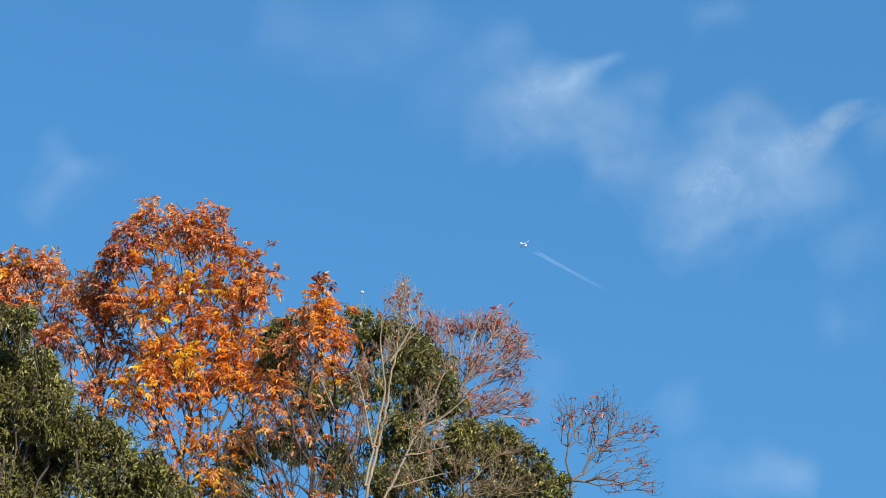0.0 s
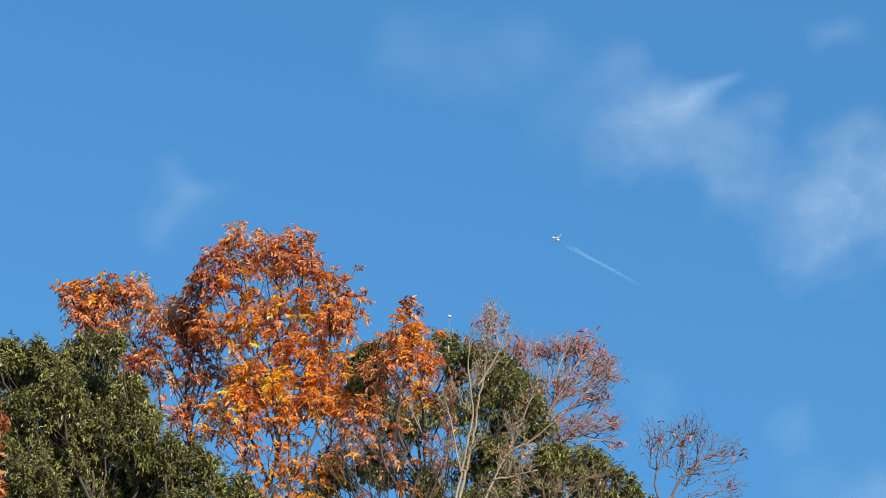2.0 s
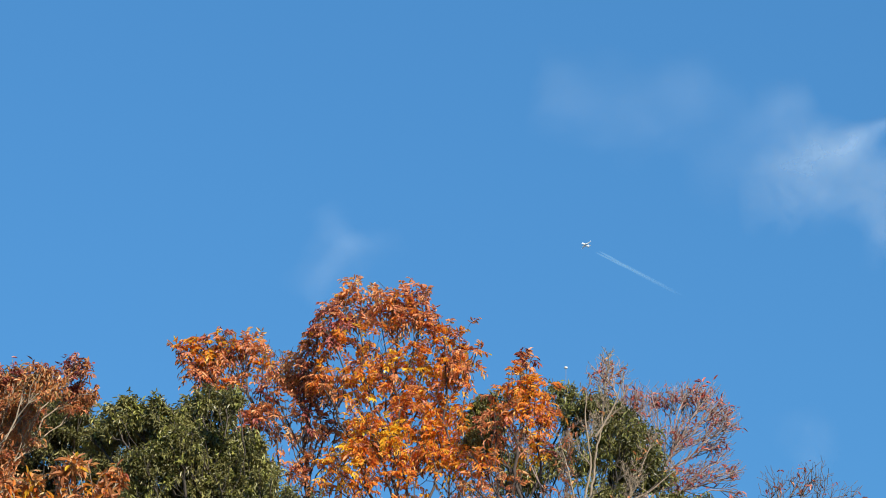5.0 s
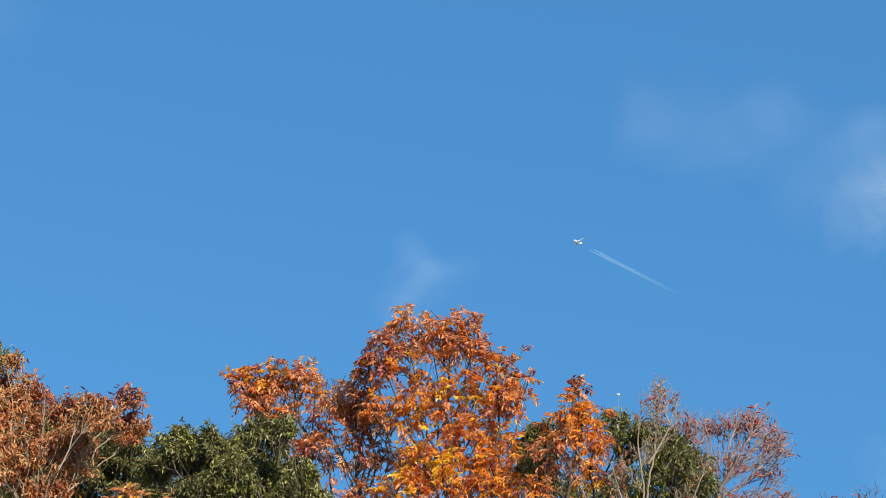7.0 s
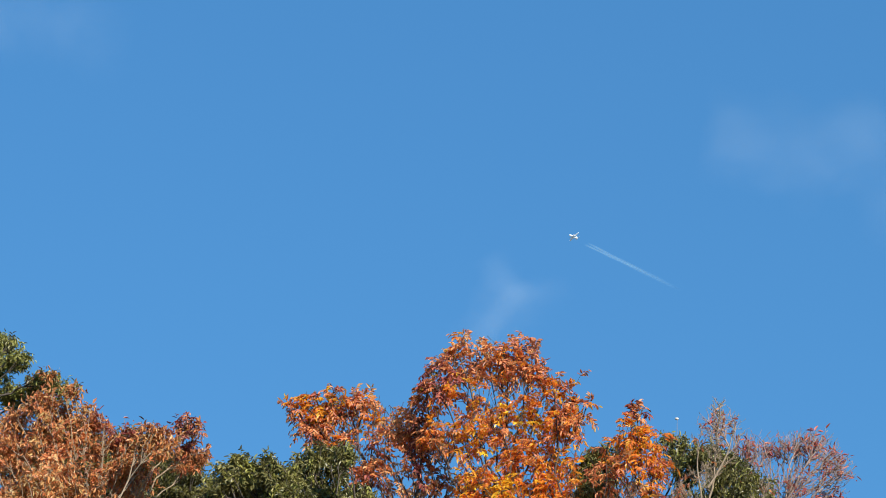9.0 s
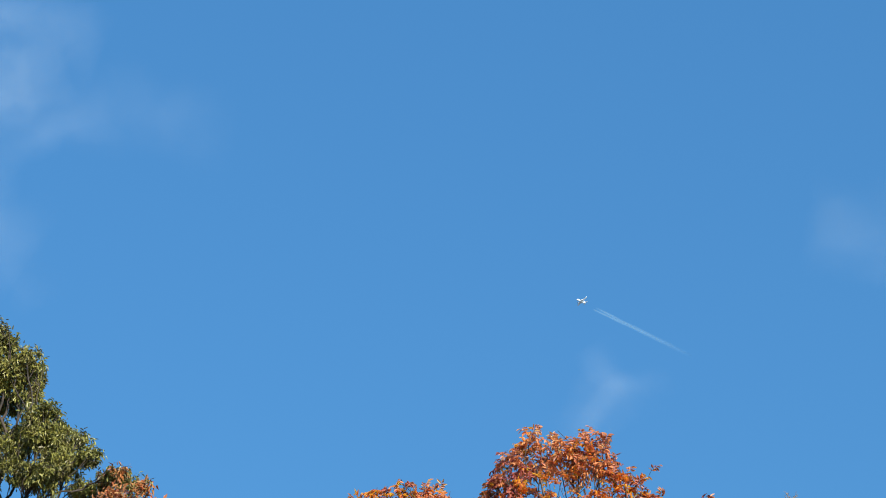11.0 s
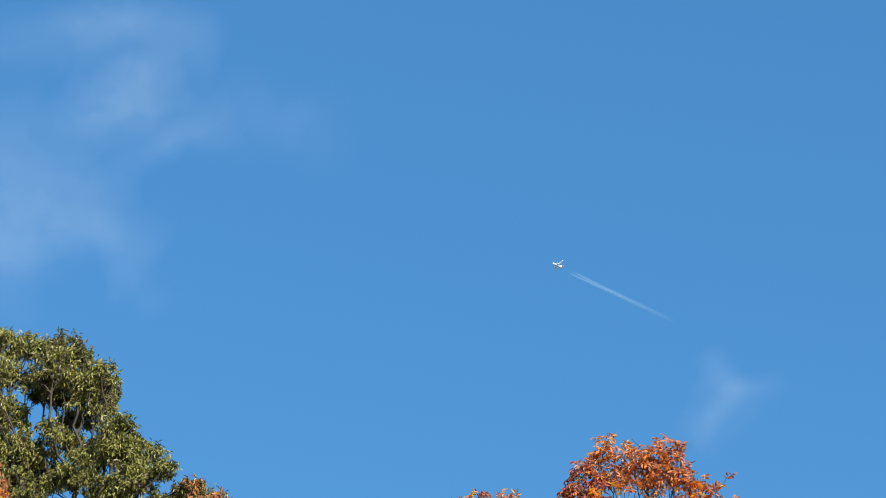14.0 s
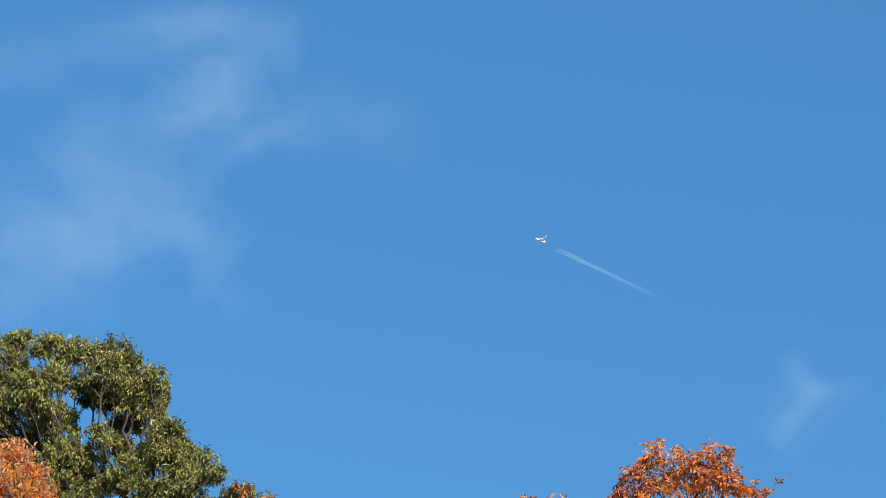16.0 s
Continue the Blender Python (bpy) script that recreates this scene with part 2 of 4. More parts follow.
def limbs_of(base, fork, lobes, tips, rng, shell, jitter=0.10, reach=0.35, puff=0.0, depth=0.2):
    """A branching skeleton from base to fork and on into the lobes of the crown: points, parents and limb numbers."""
    lobes = np.array(lobes)
    # the crown is as deep as it is broad: its masses stand in front of and behind one another
    deep = min(0.6, depth * np.ptp(lobes[:, 0]))
    k = 1 + np.random.default_rng(len(lobes) + tips).uniform(-deep, deep, (len(lobes), 1)) / 39.0
    lobes[:, :3] = (lobes[:, :3] - [0, 0, EYE]) * k + [0, 0, EYE]
    if puff:
        # each lobe is a heap of smaller rounded clumps, most of them near its surface
        heap = []
        for x, y, z, rx, rz in lobes:
            heap.extend([(x, y, z, rx, rz)] * (3 if puff >= 0.5 else 1))
            for _ in range(int(7 / puff)):
                v = unit(rng.normal(size=3)) * rng.uniform(0.4, 0.82)
                k = puff * rng.uniform(0.75, 1.25)
                heap.append((x + v[0] * rx, y + v[1] * rx * 0.65, z + v[2] * rz, rx * k, rz * k * 0.85))
        lobes = np.array(heap)
    base, fork = np.array(base), np.array(fork)
    n0 = 9
    s = np.linspace(0, 1, n0)[:, None]
    trunk = base + (fork - base) * s
    trunk[1:-1] += rng.normal(0, 0.09, (n0 - 2, 3)) * [1, 1, 0]
    area = lobes[:, 3] * lobes[:, 4]
    pick = rng.choice(len(lobes), tips, p=area / area.sum())
    d = unit(rng.normal(size=(tips, 3)))
    rad = rng.random(tips) ** shell
    L = lobes[pick]
    goal = L[:, :3] + d * rad[:, None] * np.stack([L[:, 3], 0.75 * L[:, 3], L[:, 4]], 1)
    near = np.linalg.norm((goal - fork) * [1, 1, 0.8], axis=1)
    order = np.argsort(near + rng.normal(0, 0.15, tips))
    cap = n0 + 6 * tips
    pts, par, run, outward = np.zeros((cap, 3)), np.full(cap, -1), np.zeros(cap), np.zeros((cap, 3))
    pts[:n0] = trunk
    par[1:n0] = np.arange(n0 - 1)
    run[:n0] = np.linspace(-1.5, 0, n0)
    n = n0
    for k in order:
        g = goal[k]
        v = g - pts[:n]
        dist = np.linalg.norm(v, axis=1)
        cost = dist + reach * run[:n] + 0.5 * np.maximum(0, -v[:, 2]) + np.where(np.arange(n) < n0 - 5, 9.0, 0.0)
        j = int(np.argmin(cost))
        a, gap = pts[j].copy(), dist[j]
        steps = min(6, 1 + int(gap / 0.25))
        for i in range(1, steps + 1):
            q = a + (g - a) * i / steps
            if i < steps:
                q = q + rng.normal(0, jitter * min(gap, 1.0) * 0.45, 3) - [0, 0, 0.22 * gap * i / steps * (1 - i / steps)]
            pts[n], par[n], outward[n] = q, j, d[k]
            run[n] = run[j] + np.linalg.norm(q - pts[j])
            j = n
            n += 1
    return pts[:n], par[:n], n0, outward[:n]


def thickness(par, tip, power):
    n = len(par)
    r = np.zeros(n)
    for i in range(n - 1, -1, -1):
        r[i] = tip if r[i] == 0 else r[i] ** (1 / power)
        if par[i] >= 0:
            r[par[i]] += r[i] ** power
    return r


def tubes(name, pts, par, r, which, material, sides):
    """Tapered round lengths of wood from each chosen point's parent to it."""
    which = np.array(which)
    a, b = pts[par[which]], pts[which]
    ra, rb = np.minimum(r[par[which]], r[which] * 1.25), r[which]
    ax = unit(b - a)
    b = b + ax * rb[:, None] * 0.6
    ref = np.where(np.abs(ax[:, 2:3]) > 0.9, [[1.0, 0, 0]], [[0, 0, 1.0]])
    u = unit(np.cross(ax, ref))
    w = np.cross(ax, u)
    ang = np.arange(sides) * 2 * math.pi / sides
    ring = u[:, None] * np.cos(ang)[None, :, None] + w[:, None] * np.sin(ang)[None, :, None]
    v = np.concatenate([a[:, None] + ring * ra[:, None, None], b[:, None] + ring * rb[:, None, None]], 1)
    k = np.arange(sides)
    q = np.stack([k, (k + 1) % sides, sides + (k + 1) % sides, sides + k], 1)
    quads = (q[None] + (np.arange(len(which)) * 2 * sides)[:, None, None]).reshape(-1, 4)
    return quads_mesh(name, v.reshape(-1, 3), quads, material)


def blades(name, foot, along, face, length, width, material, rng):
    """Lance-shaped leaf blades, folded along the midrib and bowed at the tip."""
    n = len(foot)
    along = unit(along)
    side = unit(np.cross(along, face))
    up = np.cross(side, along)
    ln, wd = length[:, None], width[:, None]
    fold = (0.12 + 0.25 * rng.random((n, 1))) * wd
    bow = (0.05 + 0.22 * rng.random((n, 1))) * ln
    p = np.stack([
        foot,
        foot + along * ln * 0.30 + side * wd * 0.46 + up * fold,
        foot + along * ln * 0.68 + side * wd * 0.36 + up * (fold - bow * 0.35),
        foot + along * ln - up * bow,
        foot + along * ln * 0.68 - side * wd * 0.36 + up * (fold - bow * 0.35),
        foot + along * ln * 0.30 - side * wd * 0.46 + up * fold], 1)
    q = np.array([[0, 1, 2, 3], [0, 3, 4, 5]])
    quads = (q[None] + (np.arange(n) * 6)[:, None, None]).reshape(-1, 4)
    return quads_mesh(name, p.reshape(-1, 3), quads, material, smooth=False)


def feathered(tip, way, each, rachis, rng):
    """Compound leaves: pairs of leaflets along drooping stalks that spread from each twig's end."""
    n = len(tip) * each
    o, w = np.repeat(tip, each, 0), np.repeat(way, each, 0)
    d = unit(w * 0.5 + rng.normal(0, 0.75, (n, 3)) + [0, 0, 0.12])
    o = o - w * rng.random((n, 1)) * 0.16
    ln = rachis * (0.65 + 0.6 * rng.random(n))
    feet, ways, faces = [], [], []
    flat = unit(np.cross(d, rng.normal(0, 0.35, (n, 3)) + [0, 0, 1.0]))
    for k in range(6):
        s = (0.22 + 0.78 * k / 5)
        pos = o + d * (ln * s)[:, None] - np.array([0, 0, 1.0]) * (0.38 * ln * s * s)[:, None]
        tang = unit(d - np.array([0, 0, 0.76]) * s)
        for sgn in ((1, -1) if k < 5 else (0,)):
            feet.append(pos)
            ways.append(unit(tang * (0.55 if sgn else 1.0) + flat * sgn * 0.8 + rng.normal(0, 0.2, (n, 3)) - [0, 0, 0.3]))
            faces.append(unit(np.cross(flat, tang) + rng.normal(0, 0.35, (n, 3))))
    return np.concatenate(feet), np.concatenate(ways), np.concatenate(faces)


def tufted(tip, way, each, rng, droop):
    """Simple leaves set round the end of each shoot."""
    n = len(tip) * each
    o, w = np.repeat(tip, each, 0), np.repeat(way, each, 0)
    foot = o - w * (rng.random((n, 1)) * 0.15) + rng.normal(0, 0.025, (n, 3))
    along = unit(w * 0.5 + rng.normal(0, 0.7, (n, 3)) - [0, 0, droop])
    return foot, along, unit(w * 0.4 + rng.normal(0, 0.45, (n, 3)) + [0, 0, 0.8])


def tree(name, label, base, fork, lobes, bark, leaf, seed, tips=600, kind="tuft", each=12, size=0.1, slim=0.34,
         keep=1.0, shell=0.5, twig=0.004, power=2.6, droop=0.35, reach=0.7, jitter=0.10, crown_label="", second=None, share=0.0, puff=0.0,
         tints=(), thin=None, girth=None):
    """thin: (z low, z high, share of leafy twigs at the low end). tints: (x, z, radius, leaf, share) of patches with leaves of another colour."""
    rng = np.random.default_rng(seed)
    base = (base[0], base[1], hill(*base) - 0.15)
    pts, par, n0, outward = limbs_of(base, fork, lobes, tips, rng, shell, jitter, reach, puff, 0.1 if kind == "feather" else 0.2)
    r = thickness(par, twig, power)
    if girth:
        r = np.minimum(r, girth)
    r[:n0] = np.linspace(girth * 1.3 if girth else max(r[n0 - 1] * 1.9, 0.09), r[n0 - 1], n0)
    top = tagged(new(name), label, "tree")
    top.location = base
    pts = pts - np.array(base)
    idx = np.arange(len(pts))
    kids = np.bincount(par[1:], minlength=len(pts))
    part("trunk", tubes("trunk", pts, par, r, idx[1:n0], bark, 10), top)
    limb = np.full(len(pts), -1)
    for i in range(n0, len(pts)):
        limb[i] = i if par[i] < n0 else limb[par[i]]
    small = []
    for k in np.unique(limb[n0:]):
        own = idx[limb == k]
        thick = own[r[own] > twig * 1.9]
        if len(thick) >= 6:
            part("limb", tubes("limb", pts, par, r, thick, bark, 6), top)
            small.extend(own[r[own] <= twig * 1.9])
        else:
            small.extend(own)
    part("branchwork", tubes("branchwork", pts, par, r, small, bark, 4), top)["kind"] = "stuff"
    ends = idx[(kids == 0) & (idx >= n0)]
    ends = ends[rng.random(len(ends)) < keep]
    if thin:
        z = pts[ends][:, 2] + base[2]
        ends = ends[rng.random(len(ends)) < np.interp(z, thin[:2], (thin[2], 1.0))]
    if not len(ends) or leaf is None:
        return top
    groups = []
    for x, z, radius, other, chance in tints:
        away = np.hypot(pts[ends][:, 0] + base[0] - x, pts[ends][:, 2] + base[2] - z)
        inside = (away < radius * rng.uniform(0.7, 1.15, len(ends))) & (rng.random(len(ends)) < chance)
        groups.append((ends[inside], other, "leaf_patch", ""))
        ends = ends[~inside]
    swap = rng.random(len(ends)) < (share if second is not None else 0.0)
    groups += [(ends[~swap], leaf, "crown", crown_label), (ends[swap], second, "crown", "")]
    for own, mat, nm, lb in groups:
        if not len(own):
            continue
        tip, way = pts[own], unit(unit(pts[own] - pts[par[own]]) + (1.2 if puff else 0.0) * outward[own])
        if kind == "feather":
            foot, along, face = feathered(tip, way, each, size * 2.7, rng)
        else:
            foot, along, face = tufted(tip, way, each, rng, droop)
        m = len(foot)
        live = rng.random(m) < 0.93
        ln = size * (0.65 + 0.6 * rng.random(m))
        part(nm, blades("crown", foot[live], along[live], face[live], ln[live], (ln * slim)[live], mat, rng), top, lb)["kind"] = "stuff"
    return top


def pole_tree(name, label, stems, bark, leaf, seed, girth=0.03, gap=0.11, reach=0.52, keep=0.02):
    """A slender tree of nearly straight stems (the first from the ground, the rest from the one before) with short upswept shoots."""
    rng = np.random.default_rng(seed)
    x, y = stems[0][0][:2]
    base = np.array([x, y, hill(x, y) - 0.15])
    top = tagged(new(name), label, "tree")
    top.location = base
    pts, par, r, kind = [], [], [], []

    def run(points, radii, start, what):
        j = start
        for q, w in zip(points, radii):
            pts.append(np.array(q))
            par.append(j)
            r.append(w)
            kind.append(what)
            j = len(pts) - 1
        return j

    def shoot(p, j, way, length, thick, level):
        steps = 5 if level == 0 else 3
        d, q, line = way.copy(), p, []
        for k in range(steps):
            d = unit(d + rng.normal(0, 0.16, 3) + [0, 0, 0.16])
            q = q + d * length / steps
            line.append(q)
        first = len(pts)
        run(line, np.linspace(thick, 0.0022, steps), j, "twig")
        if level < 2:
            for k in range(steps):
                for _ in range(2 if level == 0 else 1):
                    side = unit(rng.normal(0, 1, 3))
                    shoot(line[k], first + k, unit(d + side * 0.95), length * rng.uniform(0.25, 0.5), max(thick * 0.6, 0.0026), level + 1)

    for n, stem in enumerate(stems):
        p = np.array(stem, float)
        if n == 0:
            p = np.concatenate([[base], p])
        count = max(8, int(np.linalg.norm(np.diff(p, axis=0), axis=1).sum() / gap))
        t = np.linspace(0, len(p) - 1, count)
        i = np.clip(t.astype(int), 0, len(p) - 2)
        line = p[i] + (p[i + 1] - p[i]) * (t - i)[:, None] + np.cumsum(rng.normal(0, 0.006, (count, 3)), 0)
        thick = np.linspace(girth * (1.0 if n == 0 else 0.62), 0.005, count)
        start = -1 if n == 0 else int(np.argmin(np.linalg.norm(np.array(pts) - p[0], axis=1)))
        first = len(pts)
        run(line, thick, start, "trunk" if n == 0 else "limb%d" % n)
        for k in range(int(count * (0.62 if n == 0 else 0.25)), count):
            if rng.random() < 0.5:
                s = (-1) ** k
                f = (count - k) / count
                way = unit(np.array([s * rng.uniform(0.35, 0.9), rng.normal(0, 0.4), rng.uniform(0.5, 1.0)]))
                shoot(line[k], first + k, way, reach * rng.uniform(0.35, 0.8) * (0.45 + f), thick[k] * 0.42 + 0.001, 0)
    P, Q, W, K = np.array(pts) - base, np.array(par), np.array(r), np.array(kind)
    idx = np.arange(len(P))
    for what in dict.fromkeys(kind):
        own = idx[(K == what) & (Q >= 0)]
        nm = "branchwork" if what == "twig" else "trunk" if what == "trunk" else "limb"
        ob = part(nm, tubes(nm, P, Q, W, own, bark, 4 if what == "twig" else 8), top)
        if what == "twig":
            ob["kind"] = "stuff"
    ends = np.setdiff1d(idx, Q)
    ends = ends[rng.random(len(ends)) < keep]
    foot, along, face = tufted(P[ends], unit(P[ends] - P[Q[ends]]), 3, rng, 0.5)
    ln = 0.09 * (0.65 + 0.6 * rng.random(len(foot)))
    part("crown", blades("crown", foot, along, face, ln, ln * 0.34, leaf, rng), top, "last few withered leaves")["kind"] = "stuff"
    return top


# ---- ground ----
def ground_sheet():
    xs = np.concatenate([np.linspace(-4500, -80, 14), np.linspace(-70, 70, 57), np.linspace(80, 4500, 14)])
    ys = np.concatenate([np.linspace(-4500, -60, 14), np.linspace(-50, 90, 57), np.linspace(100, 4500, 14)])
    v = [(x, y, hill(x, y)) for y in ys for x in xs]
    w = len(xs)
    q = [(j * w + i, j * w + i + 1, (j + 1) * w + i + 1, (j + 1) * w + i) for j in range(len(ys) - 1) for i in range(w - 1)]
    ob = new("ground", quads_mesh("ground", v, q, soil_material()))
    tagged(ob, "brown leaf litter on a wooded bank, unseen ground beyond paled to bounce light", "ground", kind="structure")


ground_sheet()

# ---- the wood ----
tree("wax_tree", "tall slender tree with dense orange autumn leaves in feathered sprays", (-3.4, 39.0), (-3.43, 39.00, 13.56), [(-4.18, 39.00, 19.40, 0.44, 0.44), (-3.34, 39.00, 19.22, 0.50, 0.50), (-3.77, 39.00, 19.31, 0.48, 0.48), (-4.73, 39.00, 18.93, 0.24, 0.24), (-4.47, 39.00, 18.97, 0.46, 0.46), (-2.91, 39.00, 18.57, 0.60, 0.60), (-2.66, 39.00, 18.18, 0.36, 0.36), (-3.76, 39.00, 18.44, 0.73, 0.73), (-4.47, 39.00, 18.18, 0.50, 0.50), (-3.89, 39.00, 17.57, 0.68, 0.68), (-3.09, 39.00, 17.65, 0.67, 0.67), (-3.38, 39.00, 16.96, 0.63, 0.63), (-2.91, 39.00, 17.22, 0.49, 0.49), (-4.30, 39.00, 16.79, 0.40, 0.63), (-3.87, 39.00, 17.01, 0.49, 0.49), (-2.74, 39.00, 16.79, 0.40, 0.40), (-3.59, 39.00, 15.94, 0.54, 0.54), (-3.04, 39.00, 15.94, 0.45, 0.45), (-4.08, 39.00, 16.28, 0.36, 0.36), (-3.33, 39.00, 15.28, 0.62, 0.62)],
     DARK_BARK, ORANGE, 11, puff=0.42, power=2.75, tips=1900, kind="feather", each=2, size=0.086, slim=0.38, shell=0.5, twig=0.0038, reach=0.6,
     second=RUST, share=0.22, thin=(15.6, 17.6, 0.28), tints=((-4.21, 19.56, 0.45, RUST, 0.65), (-3.63, 19.33, 0.66, RUST, 0.40), (-3.39, 19.47, 0.37, RUST, 0.60), (-2.62, 18.44, 0.37, RUST, 0.30), (-4.56, 19.15, 0.41, MAROON, 0.45), (-4.80, 18.26, 0.57, RUST, 0.60), (-2.96, 18.97, 0.41, RUST, 0.50), (-4.30, 16.79, 0.29, YELLOW, 0.70), (-3.68, 17.31, 0.23, YELLOW, 0.85), (-3.90, 17.91, 0.49, YELLOW, 0.12), (-3.43, 18.44, 0.32, YELLOW, 0.15), (-3.93, 18.62, 0.41, RUST, 0.35),))
tree("wax_tree", "thin orange and rust-red autumn tree with open crown", (-5.2, 39.6), (-5.32, 39.60, 14.40), [(-6.67, 39.60, 18.92, 0.30, 0.30), (-6.44, 39.60, 18.57, 0.34, 0.34), (-6.14, 39.60, 18.39, 0.34, 0.34), (-6.34, 39.60, 18.97, 0.39, 0.39), (-5.84, 39.60, 18.88, 0.36, 0.36), (-5.42, 39.60, 18.70, 0.39, 0.39), (-5.07, 39.60, 18.39, 0.32, 0.32), (-5.59, 39.60, 18.08, 0.46, 0.46), (-5.89, 39.60, 17.64, 0.37, 0.37), (-5.16, 39.60, 17.72, 0.41, 0.41), (-4.89, 39.60, 17.03, 0.32, 0.55), (-5.62, 39.60, 17.11, 0.37, 0.37), (-4.92, 39.60, 18.77, 0.31, 0.31), (-4.82, 39.60, 18.17, 0.37, 0.37), (-4.71, 39.60, 17.59, 0.35, 0.35)],
     DARK_BARK, RUST, 12, puff=0.45, tips=1450, kind="feather", each=2, size=0.086, slim=0.38, shell=0.6, twig=0.0036, keep=0.5, second=MAROON, share=0.16, reach=0.7, thin=(16.6, 18.3, 0.35),
     tints=((-6.62, 19.16, 0.38, ORANGE, 0.80), (-5.93, 18.70, 0.50, ORANGE, 0.45),))
tree("wax_tree", "orange autumn tree with drooping leaf sprays before a dark evergreen", (-1.9, 38.3), (-1.85, 38.30, 13.35), [(-1.69, 38.30, 18.14, 0.16, 0.16), (-1.77, 38.30, 17.75, 0.31, 0.31), (-1.50, 38.30, 17.62, 0.30, 0.30), (-1.97, 38.30, 17.58, 0.24, 0.24), (-1.61, 38.30, 17.28, 0.33, 0.33), (-1.92, 38.30, 17.28, 0.28, 0.28), (-1.39, 38.30, 17.24, 0.21, 0.21), (-2.12, 38.30, 17.07, 0.28, 0.28), (-1.76, 38.30, 16.86, 0.33, 0.33), (-2.30, 38.30, 16.56, 0.33, 0.33), (-1.99, 38.30, 16.39, 0.33, 0.33), (-1.44, 38.30, 16.77, 0.24, 0.24), (-2.45, 38.30, 16.14, 0.28, 0.28), (-1.90, 38.30, 15.94, 0.26, 0.26)],
     DARK_BARK, RUST, 13, puff=0.42, tips=700, kind="feather", each=2, size=0.088, slim=0.37, shell=0.55, twig=0.0036, keep=0.5, second=MAROON, share=0.16, reach=0.7, thin=(15.8, 17.3, 0.4),
     tints=((-1.69, 17.62, 0.44, ORANGE, 0.90), (-1.53, 17.37, 0.32, ORANGE, 0.90), (-1.76, 16.94, 0.20, YELLOW, 0.90), (-1.44, 16.60, 0.27, ORANGE, 0.60), (-2.30, 16.44, 0.35, ORANGE, 0.50),))
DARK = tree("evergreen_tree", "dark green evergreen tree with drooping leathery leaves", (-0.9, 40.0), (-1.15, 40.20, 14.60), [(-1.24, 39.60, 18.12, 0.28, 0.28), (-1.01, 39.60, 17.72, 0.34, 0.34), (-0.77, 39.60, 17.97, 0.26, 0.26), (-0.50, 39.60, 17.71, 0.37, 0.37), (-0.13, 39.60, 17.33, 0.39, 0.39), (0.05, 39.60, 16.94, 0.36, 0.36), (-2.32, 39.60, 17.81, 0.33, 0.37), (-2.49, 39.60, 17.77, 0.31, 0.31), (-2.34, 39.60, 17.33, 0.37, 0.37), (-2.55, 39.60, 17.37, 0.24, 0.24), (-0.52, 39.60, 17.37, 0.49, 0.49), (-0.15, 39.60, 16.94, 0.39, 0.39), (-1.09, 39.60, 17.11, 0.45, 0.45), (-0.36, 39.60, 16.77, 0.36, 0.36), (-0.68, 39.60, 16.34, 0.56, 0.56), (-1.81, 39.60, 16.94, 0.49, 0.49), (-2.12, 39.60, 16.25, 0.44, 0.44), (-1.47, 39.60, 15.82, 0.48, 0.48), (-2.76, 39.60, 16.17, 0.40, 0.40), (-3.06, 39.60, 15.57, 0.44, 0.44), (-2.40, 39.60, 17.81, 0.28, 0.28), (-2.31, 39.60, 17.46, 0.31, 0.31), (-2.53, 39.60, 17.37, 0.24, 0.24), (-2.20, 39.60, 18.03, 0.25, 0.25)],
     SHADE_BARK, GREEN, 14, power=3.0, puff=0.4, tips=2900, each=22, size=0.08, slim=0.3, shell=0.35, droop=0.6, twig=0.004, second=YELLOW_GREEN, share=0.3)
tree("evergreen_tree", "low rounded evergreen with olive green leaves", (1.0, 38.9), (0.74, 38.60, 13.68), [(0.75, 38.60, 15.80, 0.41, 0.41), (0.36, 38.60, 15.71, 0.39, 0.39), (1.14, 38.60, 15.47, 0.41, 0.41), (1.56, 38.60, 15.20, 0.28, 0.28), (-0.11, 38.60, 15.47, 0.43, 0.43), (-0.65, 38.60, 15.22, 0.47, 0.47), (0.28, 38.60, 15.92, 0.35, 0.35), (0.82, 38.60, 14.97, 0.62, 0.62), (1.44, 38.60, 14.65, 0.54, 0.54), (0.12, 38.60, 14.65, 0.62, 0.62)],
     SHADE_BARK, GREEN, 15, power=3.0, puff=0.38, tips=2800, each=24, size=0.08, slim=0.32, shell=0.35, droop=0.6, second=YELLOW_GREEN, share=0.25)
tree("sapling", "thin dark-stemmed sapling with a few orange and rust leaves", (-2.2, 38.0), (-1.99, 37.90, 13.46), [(-2.57, 37.90, 15.79, 0.46, 0.62), (-1.88, 37.90, 15.62, 0.46, 0.62), (-1.26, 37.90, 15.54, 0.39, 0.62), (-2.17, 37.90, 14.97, 0.54, 0.54), (-1.48, 37.90, 14.89, 0.46, 0.46), (-2.94, 37.90, 15.13, 0.38, 0.46)],
     DARK_BARK, RUST, 25, tips=520, kind="feather", each=2, size=0.09, slim=0.31, shell=0.7, twig=0.0036, keep=0.13, second=ORANGE, share=0.5, reach=0.75)
